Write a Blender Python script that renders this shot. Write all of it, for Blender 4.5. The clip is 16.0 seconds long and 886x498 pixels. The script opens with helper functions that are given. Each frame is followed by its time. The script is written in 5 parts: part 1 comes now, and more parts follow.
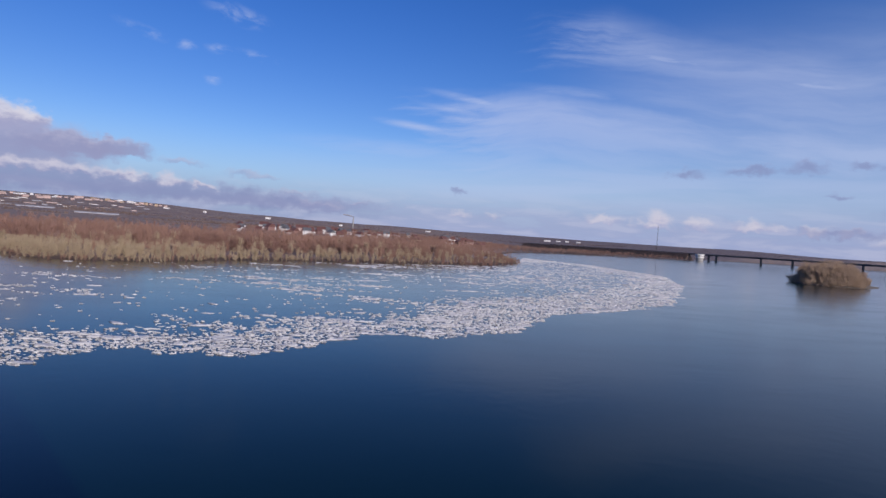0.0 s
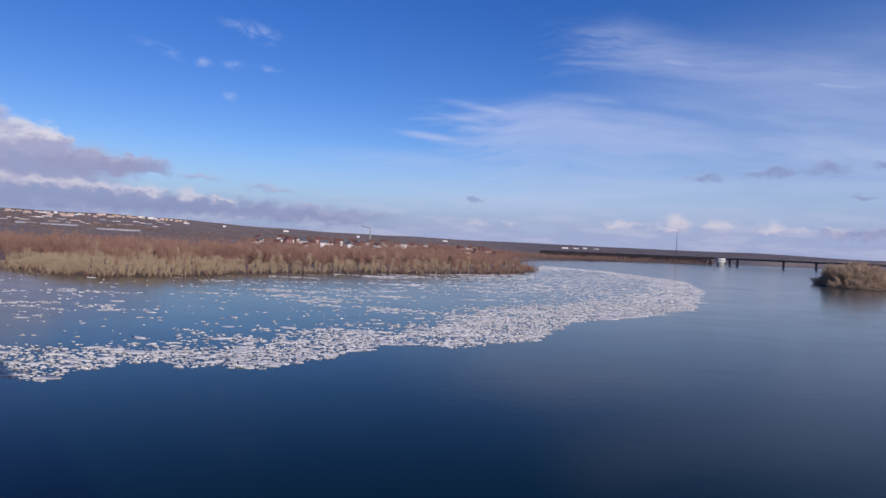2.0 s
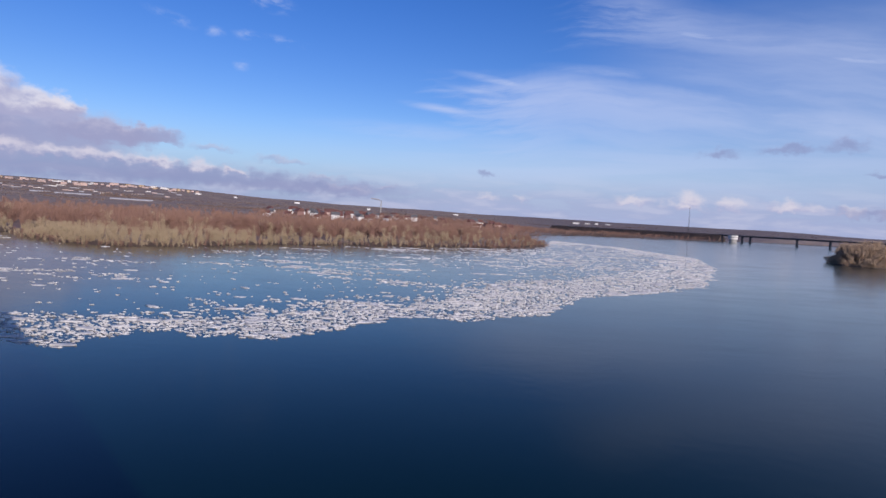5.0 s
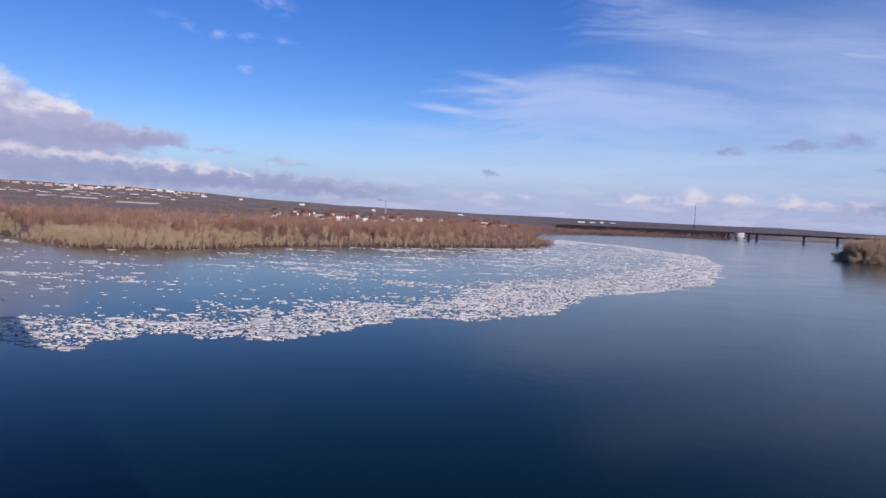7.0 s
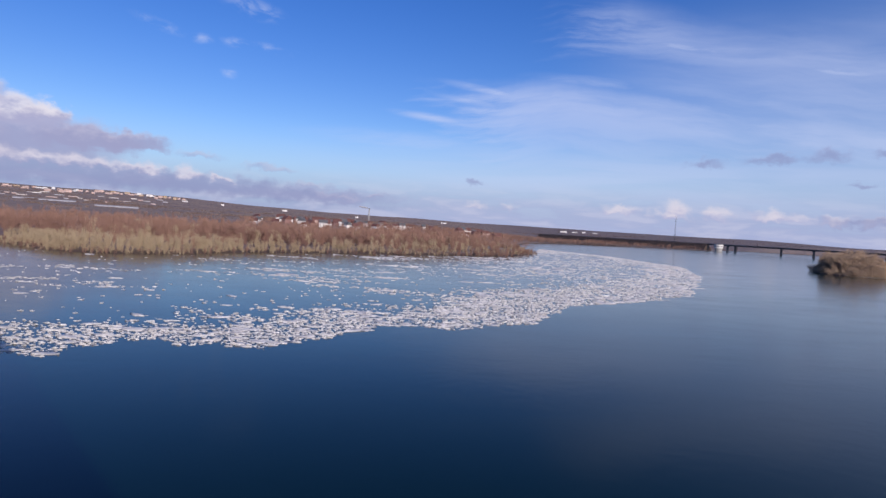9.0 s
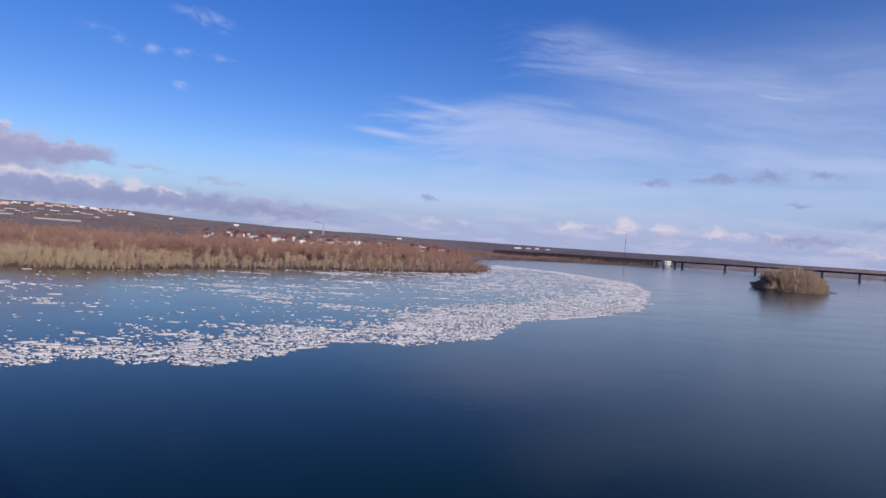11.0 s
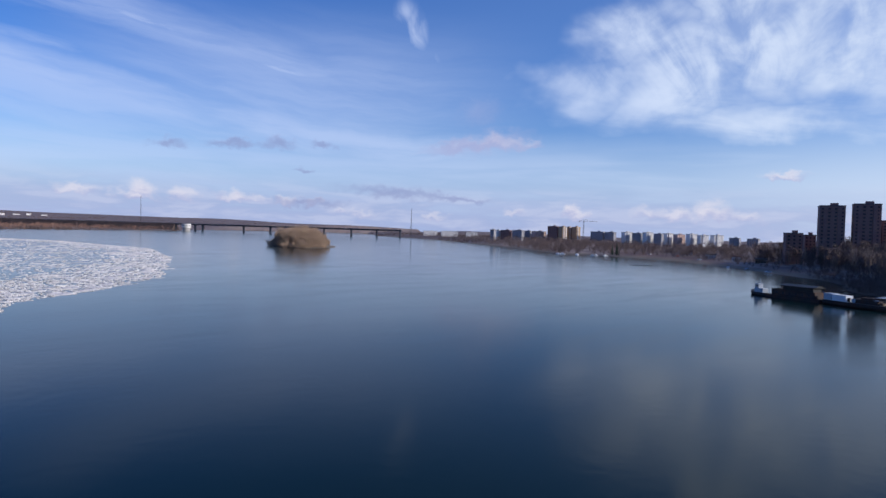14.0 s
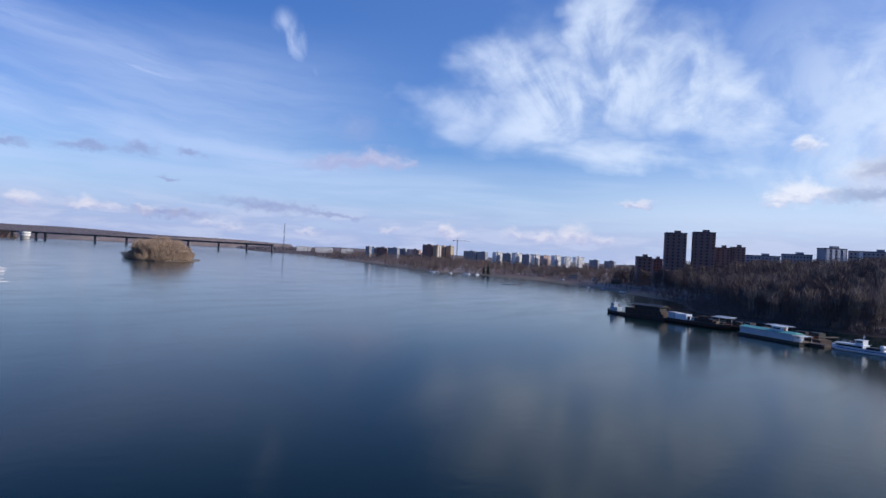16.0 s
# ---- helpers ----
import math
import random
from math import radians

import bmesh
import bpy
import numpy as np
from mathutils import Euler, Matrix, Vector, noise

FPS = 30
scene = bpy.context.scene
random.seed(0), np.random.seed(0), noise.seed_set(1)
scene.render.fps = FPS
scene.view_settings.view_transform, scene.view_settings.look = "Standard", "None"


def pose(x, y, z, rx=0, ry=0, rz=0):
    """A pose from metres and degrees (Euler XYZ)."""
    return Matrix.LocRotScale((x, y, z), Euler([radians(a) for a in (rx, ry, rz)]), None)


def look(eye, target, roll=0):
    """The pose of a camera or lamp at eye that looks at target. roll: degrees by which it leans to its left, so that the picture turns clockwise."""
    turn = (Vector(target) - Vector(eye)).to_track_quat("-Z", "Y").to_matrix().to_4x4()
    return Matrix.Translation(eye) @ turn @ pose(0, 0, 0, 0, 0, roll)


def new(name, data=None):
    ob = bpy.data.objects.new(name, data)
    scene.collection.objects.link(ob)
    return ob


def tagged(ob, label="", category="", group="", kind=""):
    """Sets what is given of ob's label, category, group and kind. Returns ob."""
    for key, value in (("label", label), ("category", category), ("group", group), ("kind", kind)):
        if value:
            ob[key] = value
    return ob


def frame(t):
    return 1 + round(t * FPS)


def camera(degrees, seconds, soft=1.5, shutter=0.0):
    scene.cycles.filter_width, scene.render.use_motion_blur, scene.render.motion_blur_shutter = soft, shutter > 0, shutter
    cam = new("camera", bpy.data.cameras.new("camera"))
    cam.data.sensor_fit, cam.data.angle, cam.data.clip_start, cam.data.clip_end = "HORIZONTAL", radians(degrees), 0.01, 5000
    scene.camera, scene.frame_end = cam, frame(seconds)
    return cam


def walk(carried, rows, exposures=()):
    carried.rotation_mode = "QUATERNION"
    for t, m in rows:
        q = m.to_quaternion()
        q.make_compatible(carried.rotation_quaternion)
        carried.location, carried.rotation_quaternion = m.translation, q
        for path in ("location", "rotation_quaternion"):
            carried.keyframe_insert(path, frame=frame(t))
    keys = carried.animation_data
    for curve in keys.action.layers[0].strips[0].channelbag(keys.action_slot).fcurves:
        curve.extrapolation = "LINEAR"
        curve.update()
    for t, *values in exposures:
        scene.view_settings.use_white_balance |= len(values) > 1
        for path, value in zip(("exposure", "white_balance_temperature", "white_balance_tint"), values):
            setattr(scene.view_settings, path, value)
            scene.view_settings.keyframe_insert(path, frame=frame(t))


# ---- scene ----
H = 22.0          # eye height over the river
cam = camera(71.8, 16.0)
TURNS = [
    (0.0, 88.99, -3.75, 0.07),
    (0.5, 88.63, -3.50, 0.25),
    (1.0, 88.58, -3.24, 0.33),
    (1.5, 89.77, -3.38, 0.72),
    (2.0, 89.78, -2.57, 1.67),
    (2.5, 90.25, -5.10, 1.29),
    (3.0, 88.67, -3.49, 1.33),
    (3.5, 87.92, -3.37, 1.34),
    (4.0, 87.46, -3.73, 2.28),
    (6.5, 87.21, -2.85, 2.97),
    (7.0, 87.25, -2.73, 3.12),
    (7.5, 87.37, -2.83, 2.89),
    (8.0, 88.00, -3.62, 2.59),
    (10.5, 88.23, -2.85, -0.33),
    (11.0, 89.83, -3.74, -2.65),
    (11.5, 86.43, -3.45, -9.17),
    (12.0, 88.03, -4.12, -17.60),
    (12.5, 88.81, -1.58, -23.74),
    (13.0, 87.10, -0.84, -29.44),
    (13.5, 88.35, -1.10, -36.34),
    (14.0, 88.46, -1.76, -45.49),
    (14.5, 90.08, -1.27, -55.99),
    (15.0, 89.32, -1.45, -63.19),
    (15.2, 89.16, -1.40, -64.80),
    (15.5, 89.05, -1.31, -63.53),
    (16.0, 90.58, -3.13, -57.12),
]
walk(cam, [(t, pose(0, 0, H, rx, ry, rz)) for t, rx, ry, rz in TURNS],
     [(0.0, -0.46, 5990, 18), (4.0, -0.35, 6080, 18), (7.0, -0.25, 6160, 18), (10.5, -0.30, 6130, 19), (12.5, -0.34, 5930, 17), (15.0, -0.12, 5880, 13), (16.0, -0.13, 5850, 13)])

# ---- light ----
SUN_AZ, SUN_EL = 151.0, 20.5      # degrees clockwise from straight ahead; height
sun = new("sun", bpy.data.lights.new("sun", "SUN"))
sun.data.energy, sun.data.angle, sun.data.color = 5.0, radians(0.53), (1.0, 0.90, 0.77)
sun.matrix_world = look((0, 0, 0), (-math.sin(radians(SUN_AZ)) * math.cos(radians(SUN_EL)),
                                    -math.cos(radians(SUN_AZ)) * math.cos(radians(SUN_EL)), -math.sin(radians(SUN_EL))))


class Graph:
    """Short hand for a node tree."""

    def __init__(self, tree):
        self.tree, self.n, self.l = tree, tree.nodes, tree.links

    def put(self, socket, value):
        if hasattr(value, "is_output"):
            self.l.new(value, socket)
        elif value is not None:
            socket.default_value = value

    def math(self, op, a, b=None, c=None, clamp=False):
        node = self.n.new("ShaderNodeMath")
        node.operation, node.use_clamp = op, clamp
        for i, v in enumerate((a, b, c)):
            self.put(node.inputs[i], v)
        return node.outputs[0]

    def ramp(self, x, lo, hi, to_lo=0.0, to_hi=1.0, smooth=True):
        node = self.n.new("ShaderNodeMapRange")
        node.interpolation_type = "SMOOTHSTEP" if smooth else "LINEAR"
        for name, v in (("Value", x), ("From Min", lo), ("From Max", hi), ("To Min", to_lo), ("To Max", to_hi)):
            self.put(node.inputs[name], v)
        return node.outputs[0]

    def xyz(self, x, y, z=0.0):
        node = self.n.new("ShaderNodeCombineXYZ")
        for i, v in enumerate((x, y, z)):
            self.put(node.inputs[i], v)
        return node.outputs[0]

    def noise(self, vec, scale=1.0, detail=4.0, rough=0.5, distort=0.0):
        node = self.n.new("ShaderNodeTexNoise")
        self.put(node.inputs["Vector"], vec)
        node.inputs["Scale"].default_value, node.inputs["Detail"].default_value = scale, detail
        node.inputs["Roughness"].default_value, node.inputs["Distortion"].default_value = rough, distort
        return node.outputs["Fac"]

    def mix(self, fac, a, b):
        node = self.n.new("ShaderNodeMix")
        node.data_type = "RGBA"
        self.put(node.inputs[0], fac)
        for s, v in ((node.inputs[6], a), (node.inputs[7], b)):
            self.put(s, (*v, 1.0) if isinstance(v, tuple) else v)
        return node.outputs[2]


world = bpy.data.worlds.new("sky")
scene.world = world
world.use_nodes = True
g = Graph(world.node_tree)
g.n.clear()
sky = g.n.new("ShaderNodeTexSky")
sky.sky_type, sky.sun_disc = "NISHITA", False
sky.sun_elevation, sky.sun_rotation = radians(SUN_EL), radians(SUN_AZ)
sky.altitude, sky.air_density, sky.dust_density, sky.ozone_density = 100, 1.0, 0.6, 3.0
coord = g.n.new("ShaderNodeTexCoord").outputs["Generated"]
sep = g.n.new("ShaderNodeSeparateXYZ")
g.l.new(coord, sep.inputs[0])
az = g.math("DEGREES", g.math("ARCTAN2", sep.outputs[0], sep.outputs[1]))
el = g.math("DEGREES", g.math("ARCSINE", sep.outputs[2]))


# soft wandering of the cloud outlines, broad and fine
def drift_noise(fa, fe, z, size, detail=4.0):
    n = g.noise(g.xyz(g.math("MULTIPLY", az, fa), g.math("MULTIPLY", el, fe), z), 1.0, detail, 0.55)
    return g.math("MULTIPLY", g.math("SUBTRACT", n, 0.5), size)


az_bent, el_bent = g.math("ADD", az, drift_noise(0.09, 0.14, 11.0, 15.0)), g.math("ADD", el, drift_noise(0.08, 0.16, 15.0, 8.0))
az_curl, el_curl = g.math("ADD", az, drift_noise(0.75, 0.95, 21.0, 3.0, 5.0)), g.math("ADD", el, drift_noise(0.75, 1.0, 25.0, 2.0, 5.0))


before = []


def oval(vec, a, e, length, width, turn=0.0):
    """A place in the sky, seen from the middle of an oval whose rim lies at 1. Each is worked out after the one before."""
    if before:
        step = g.n.new("ShaderNodeVectorMath")
        step.operation = "MULTIPLY_ADD"
        step.inputs[1].default_value = (1e-7, 1e-7, 1e-7)
        g.l.new(before[-1], step.inputs[0])
        g.l.new(vec, step.inputs[2])
        vec = step.outputs[0]
    node = g.n.new("ShaderNodeMapping")
    node.vector_type = "TEXTURE"
    node.inputs["Location"].default_value = (a, e, 0)
    node.inputs["Rotation"].default_value = (0, 0, radians(turn))
    node.inputs["Scale"].default_value = (length, width, 1)
    g.l.new(vec, node.inputs[0])
    return node.outputs[0]


def size(vec):
    node = g.n.new("ShaderNodeVectorMath")
    node.operation = "LENGTH"
    g.l.new(vec, node.inputs[0])
    return node.outputs["Value"]


plain, bent_sky, curl_sky = g.xyz(az, el), g.xyz(az_bent, el_bent), g.xyz(az_curl, el_curl)


def patch(a, e, length, width, turn=0.0, bent=False):
    """A soft oval, 1 in its middle and 0 outside; bent: with a torn outline."""
    before.append(g.ramp(size(oval(bent_sky if bent else plain, a, e, length, width, turn)), 1.0, 0.0))
    return before[-1]


def stroke(a0, e0, a1, e1, width):
    """A tapering brush of cloud from one place in the sky to another."""
    return patch((a0 + a1) / 2, (e0 + e1) / 2, 0.62 * math.hypot(a1 - a0, e1 - e0), width, math.degrees(math.atan2(e1 - e0, a1 - a0)))


def total(values):
    out = values[0]
    for v in values[1:]:
        out = g.math("MAXIMUM", out, v)
    return out


def times(*values):
    out = values[0]
    for v in values[1:]:
        out = g.math("MULTIPLY", out, v)
    return out


def plus(*values):
    out = values[0]
    for v in values[1:]:
        out = g.math("ADD", out, v)
    return out


# high feathery cloud ahead: two plumes that sink to the right, combed along their length
crest = plus(g.ramp(az, -2.0, 11.0, 13.1, 14.0), g.ramp(az, 8.0, 34.0, 0.0, -3.6, False), g.ramp(az, 27.0, 48.0, 0.0, -1.3), drift_noise(0.16, 0.05, 31.0, 1.5))
under = g.math("SUBTRACT", crest, el)
comb = g.noise(g.xyz(g.math("MULTIPLY", az, 0.055), g.math("MULTIPLY", under, 0.42), 1.0), 1.0, 5.0, 0.55, 0.4)
fibre = g.noise(g.xyz(g.math("MULTIPLY", az, 0.16), g.math("MULTIPLY", plus(under, g.math("MULTIPLY", az, 0.09)), 1.3), 5.0), 1.0, 4.0, 0.6, 0.3)
comb = plus(g.math("MULTIPLY", comb, 0.72), g.math("MULTIPLY", fibre, 0.28))
ragged = plus(az, g.math("MULTIPLY", g.math("SUBTRACT", fibre, 0.5), 16.0))
lower = times(g.ramp(under, -0.9, 1.6), g.ramp(under, 6.0, 1.0, 0.55, 0.90), g.ramp(ragged, -5.0, 6.0), g.ramp(comb, 0.28, 0.62, 0.50, 1.0), g.ramp(az, 42.0, 60.0, 1.0, 0.3))
ridge = g.math("SUBTRACT", plus(g.ramp(az, 14.0, 44.0, 17.9, 11.6, False), drift_noise(0.12, 0.08, 35.0, 1.4)), el)
upper = times(g.ramp(g.math("ABSOLUTE", ridge), 3.4, 0.0), g.ramp(ragged, 6.0, 17.0), g.ramp(az, 33.0, 48.0, 1.0, 0.0), g.ramp(comb, 0.30, 0.66, 0.34, 0.72))
tips = total([stroke(-7.2, 10.5, 1.0, 9.75, 0.55), stroke(-2.6, 13.45, 7.0, 12.0, 0.62), stroke(-3.4, 12.2, 5.5, 11.2, 0.58), stroke(13.0, 17.8, 25.0, 15.2, 0.75), stroke(24.0, 15.2, 36.0, 12.9, 0.85),
              times(stroke(5.0, 14.1, 18.0, 13.2, 1.0), 0.6), times(stroke(-16.0, 8.0, 8.0, 7.6, 1.4), 0.5)])
tips = times(tips, g.ramp(fibre, 0.25, 0.70, 0.35, 0.85))
haze_n = g.noise(g.xyz(g.math("MULTIPLY", az, 0.05), g.math("MULTIPLY", el, 0.55), 17.0), 1.0, 4.0, 0.5, 0.3)
sheet = times(g.ramp(el, 9.5, 6.0), g.ramp(az, -22.0, 8.0), g.ramp(haze_n, 0.35, 0.65, 0.40, 0.75))
flake_n = g.noise(g.xyz(g.math("MULTIPLY", az, 0.45), g.math("MULTIPLY", el, 0.8), 41.0), 1.0, 4.0, 0.6, 0.5)
flakes = total([stroke(-29.2, 15.8, -24.6, 14.7, 0.6), patch(-23.7, 14.7, 1.3, 0.6), patch(-21.1, 14.8, 1.6, 0.6), stroke(-19.8, 14.9, -15.0, 14.3, 0.6), patch(-21.4, 12.3, 1.0, 0.7), stroke(-22.5, 18.3, -16.6, 17.2, 1.1)])
flakes = times(flakes, g.ramp(flake_n, 0.40, 0.70, 0.0, 0.42))

# the wide fan to the right: hairs that spread upwards, flat bars below
fan_a, fan_e = g.math("SUBTRACT", az, 72.0), g.math("SUBTRACT", el, 3.0)
spread = g.math("DEGREES", g.math("ARCTAN2", fan_a, fan_e))
reach = g.math("SQRT", plus(times(fan_a, fan_a), times(fan_e, fan_e)))
hair = g.noise(g.xyz(g.math("MULTIPLY", spread, 0.07), g.math("MULTIPLY", reach, 0.12), 9.0), 1.0, 6.0, 0.55, 1.3)
puffy = g.noise(g.xyz(g.math("MULTIPLY", az, 0.17), g.math("MULTIPLY", el, 0.20), 2.0), 1.0, 5.0, 0.55, 0.4)
bars = g.noise(g.xyz(g.math("MULTIPLY", az, 0.075), g.math("MULTIPLY", plus(el, g.math("MULTIPLY", az, 0.16)), 0.42), 13.0), 1.0, 5.0, 0.58, 0.5)
tall_part = g.ramp(el, 10.0, 15.0)
grain = plus(times(puffy, 0.55), times(plus(times(hair, tall_part), times(bars, g.math("SUBTRACT", 1.0, tall_part))), 0.45))
fan = total([times(patch(58, 13.0, 8.5, 3.4, 0, True), 0.62), patch(67, 14.2, 12, 6.8, 12, True), patch(74, 16.5, 13, 8.0, 6, True), patch(80, 13.5, 10, 6.5, 0, True), times(patch(70, 20.0, 9, 6.0, 70, True), 0.8), times(patch(63, 17.5, 9, 5.5, 35, True), 0.75),
             times(patch(72, 9.6, 15, 3.6, -6, True), 0.75), times(patch(82, 8.2, 12, 2.6, -12, True), 0.6), times(patch(86, 14.5, 10, 2.4, 38, True), 0.6), times(patch(92, 16.5, 9, 3.0, 30, True), 0.7)])
fan = times(g.ramp(fan, 0.0, 0.85), g.ramp(grain, 0.36, 0.62, 0.28, 0.90))
wisp_n = g.noise(g.xyz(g.math("MULTIPLY", plus(az, g.math("MULTIPLY", el, 0.3)), 0.5), g.math("MULTIPLY", el, 0.3), 6.0), 1.0, 4.0, 0.55, 1.0)
wisp = times(total([patch(42.5, 18.0, 1.5, 3.0, 18), times(patch(41.4, 19.4, 1.5, 1.7), 0.8), times(patch(43.8, 15.4, 2.0, 2.2, -30), 0.4), times(patch(47.2, 17.4, 1.5, 1.2, 40), 0.16)]), g.ramp(wisp_n, 0.30, 0.70, 0.12, 0.66))
veil = total([times(g.ramp(az, 6.0, 26.0), g.ramp(az, 58.0, 34.0), g.ramp(el, 21.0, 13.0), g.ramp(comb, 0.30, 0.65, 0.22, 0.42)), times(g.ramp(az, 48.0, 84.0), g.ramp(el, 12.0, 3.0), 0.62), times(g.ramp(az, 72.0, 96.0), g.ramp(el, 28.0, 12.0), g.ramp(puffy, 0.28, 0.62, 0.35, 1.0), 0.88)])
high = total([times(total([lower, upper]), 0.66), times(tips, 0.74), times(sheet, 0.62), flakes, fan, wisp, veil])

# low cloud: a soft belt along the horizon
low_n = g.noise(g.xyz(g.math("MULTIPLY", az, 0.15), g.math("MULTIPLY", el, 0.75), 0.0), 1.0, 5.0, 0.55, 0.3)
belt = times(g.ramp(el, 5.2, 1.6), g.ramp(low_n, 0.30, 0.62, 0.30, 0.80))

base = g.n.new("ShaderNodeHueSaturation")
base.inputs["Hue"].default_value, base.inputs["Saturation"].default_value, base.inputs["Value"].default_value = 0.520, 1.33, 1.43
g.l.new(sky.outputs[0], base.inputs["Color"])
scaled = g.n.new("ShaderNodeVectorMath")
scaled.operation = "SCALE"
g.l.new(base.outputs[0], scaled.inputs[0])
scaled.inputs["Scale"].default_value = 0.10
haze = times(g.ramp(el, 9.0, 0.0), 0.76)
colour = g.mix(times(g.ramp(az, 5.0, 62.0), 0.20), scaled.outputs[0], (0.36, 0.58, 1.0))
colour = g.mix(haze, colour, (0.345, 0.46, 0.76))
colour = g.mix(high, colour, g.mix(g.ramp(az, 30.0, 80.0), (0.71, 0.80, 1.0), (0.84, 0.92, 1.0)))
colour = g.mix(belt, colour, g.mix(g.ramp(low_n, 0.42, 0.62), (0.40, 0.455, 0.68), (0.60, 0.635, 0.79)))

# heaped cloud: each puff has a torn round top, a flat base and a lit crown
tear = g.math("MULTIPLY", g.math("SUBTRACT", flake_n, 0.5), 1.6)


def cloud(colour, a, e, length, height, crisp=0.55, flat=2.2, dense=0.85, shade=(0.40, 0.43, 0.63), lit=(0.90, 0.87, 0.88), light=0.35, turn=0.0):
    vec = oval(curl_sky, a, e, length, height, turn)
    node = g.n.new("ShaderNodeSeparateXYZ")
    g.l.new(vec, node.inputs[0])
    r = g.math("MAXIMUM", size(vec), g.math("MULTIPLY", node.outputs[1], -flat))
    tone = plus(node.outputs[1], tear)
    before.append(g.mix(g.ramp(r, 1.08, crisp, 0.0, dense), colour, g.mix(g.ramp(tone, light - 0.55, light + 0.45), shade, lit)))
    return before[-1]


GREY, PALE, DIM = (0.33, 0.37, 0.58), (0.62, 0.61, 0.74), (0.40, 0.43, 0.63)
# the great heap: dark base, body, crown, and a row of small puffs before it
for a, e, n, h, k in ((-34, 2.6, 13, 1.6, 0.3), (-22, 2.5, 11, 1.3, 0.2), (-13, 2.3, 9, 1.1, 0.1)):
    colour = cloud(colour, a, e, n, h, k, 1.2, 0.72, GREY, (0.44, 0.46, 0.66), 0.6)
for a, e, n, h in ((-37, 5.0, 9.0, 2.7), (-32, 5.4, 5.0, 1.3), (-28.6, 5.6, 3.2, 1.0), (-43, 4.6, 8, 3.2)):
    colour = cloud(colour, a, e, n, h, 0.5, 1.5, 0.86, (0.42, 0.44, 0.63), (0.62, 0.60, 0.73), 0.6)
for a, e, n, h in ((-36.8, 7.0, 3.6, 1.6), (-40.8, 8.2, 4.0, 2.0), (-34.8, 7.1, 1.9, 1.0)):
    colour = cloud(colour, a, e, n, h, 0.5, 1.3, 0.9, (0.50, 0.51, 0.69), (0.94, 0.91, 0.92), 0.2)
for a, e, n, h in ((-38.5, 3.7, 2.6, 0.9), (-35.5, 3.5, 2.2, 0.8), (-33.0, 3.5, 1.6, 0.8), (-31.0, 3.4, 1.5, 0.75), (-28.7, 3.4, 1.5, 0.7), (-27.2, 3.4, 1.3, 0.7), (-24.3, 3.3, 1.7, 0.85), (-21.6, 3.2, 1.2, 0.4)):
    colour = cloud(colour, a, e, n * 1.1, h * 1.1, 0.2, 2.0, 0.80, DIM, (0.90, 0.85, 0.88), 0.0)
for a, e, n, h in ((-23.6, 5.1, 2.2, 0.5), (-17.6, 4.5, 2.8, 0.5), (-14.0, 3.2, 2.4, 0.5), (-10.6, 2.1, 1.8, 0.5), (-8.2, 2.6, 1.5, 0.4), (-12.5, 2.4, 1.5, 0.6)):
    colour = cloud(colour, a, e, n, h, 0.2, 1.5, 0.5, DIM, PALE, 0.1)
# white puffs along the horizon
for a, e, n, h, dense in ((1.4, 2.3, 1.3, 0.5, 0.5), (4.6, 2.3, 1.0, 0.5, 0.5), (14.4, 2.5, 1.9, 0.7, 0.7), (19.1, 2.5, 1.4, 1.3, 0.85), (18.2, 2.4, 1.3, 0.7, 0.6), (22.5, 2.4, 1.2, 1.0, 0.7), (26.6, 2.6, 1.4, 0.75, 0.85),
                          (28.1, 2.3, 1.4, 0.5, 0.5), (31.0, 2.3, 1.1, 0.6, 0.7), (33.5, 2.2, 0.9, 0.5, 0.6), (36.0, 1.5, 0.9, 0.6, 0.5), (38.0, 1.4, 1.3, 0.6, 0.5), (44.6, 1.3, 1.4, 0.5, 0.5), (52.0, 1.9, 1.1, 0.6, 0.55),
                          (57.2, 2.1, 0.9, 0.9, 0.85), (58.2, 1.9, 0.9, 0.6, 0.7), (64.0, 2.1, 1.6, 0.8, 0.6), (66.2, 2.0, 1.3, 0.8, 0.75), (69.1, 2.2, 1.9, 1.3, 0.8), (71.6, 2.0, 1.5, 0.7, 0.6), (74.5, 5.4, 1.9, 0.5, 0.75)):
    colour = cloud(colour, a, e, n * 1.15, h * 1.15, 0.15, 2.0, dense, (0.52, 0.54, 0.73), (0.93, 0.87, 0.87), 0.05)
# small dark flecks and bars
for a, e, n, h, turn in ((1.35, 4.4, 1.0, 0.35, 0), (21.2, 6.9, 2.0, 0.55, 2), (26.4, 7.3, 2.7, 0.55, 3), (30.2, 7.5, 1.9, 0.75, 0), (34.3, 7.6, 1.5, 0.5, -8), (32.6, 5.4, 1.2, 0.35, -4), 
                         (41.0, 3.6, 6.5, 0.75, -3), (33.0, 2.3, 4.5, 0.5, 0), (47.0, 3.2, 4.0, 0.45, -4)):
    colour = cloud(colour, a, e, n, h, 0.1, 1.0, 0.62, (0.32, 0.36, 0.57), (0.42, 0.45, 0.66), 0.6, turn)
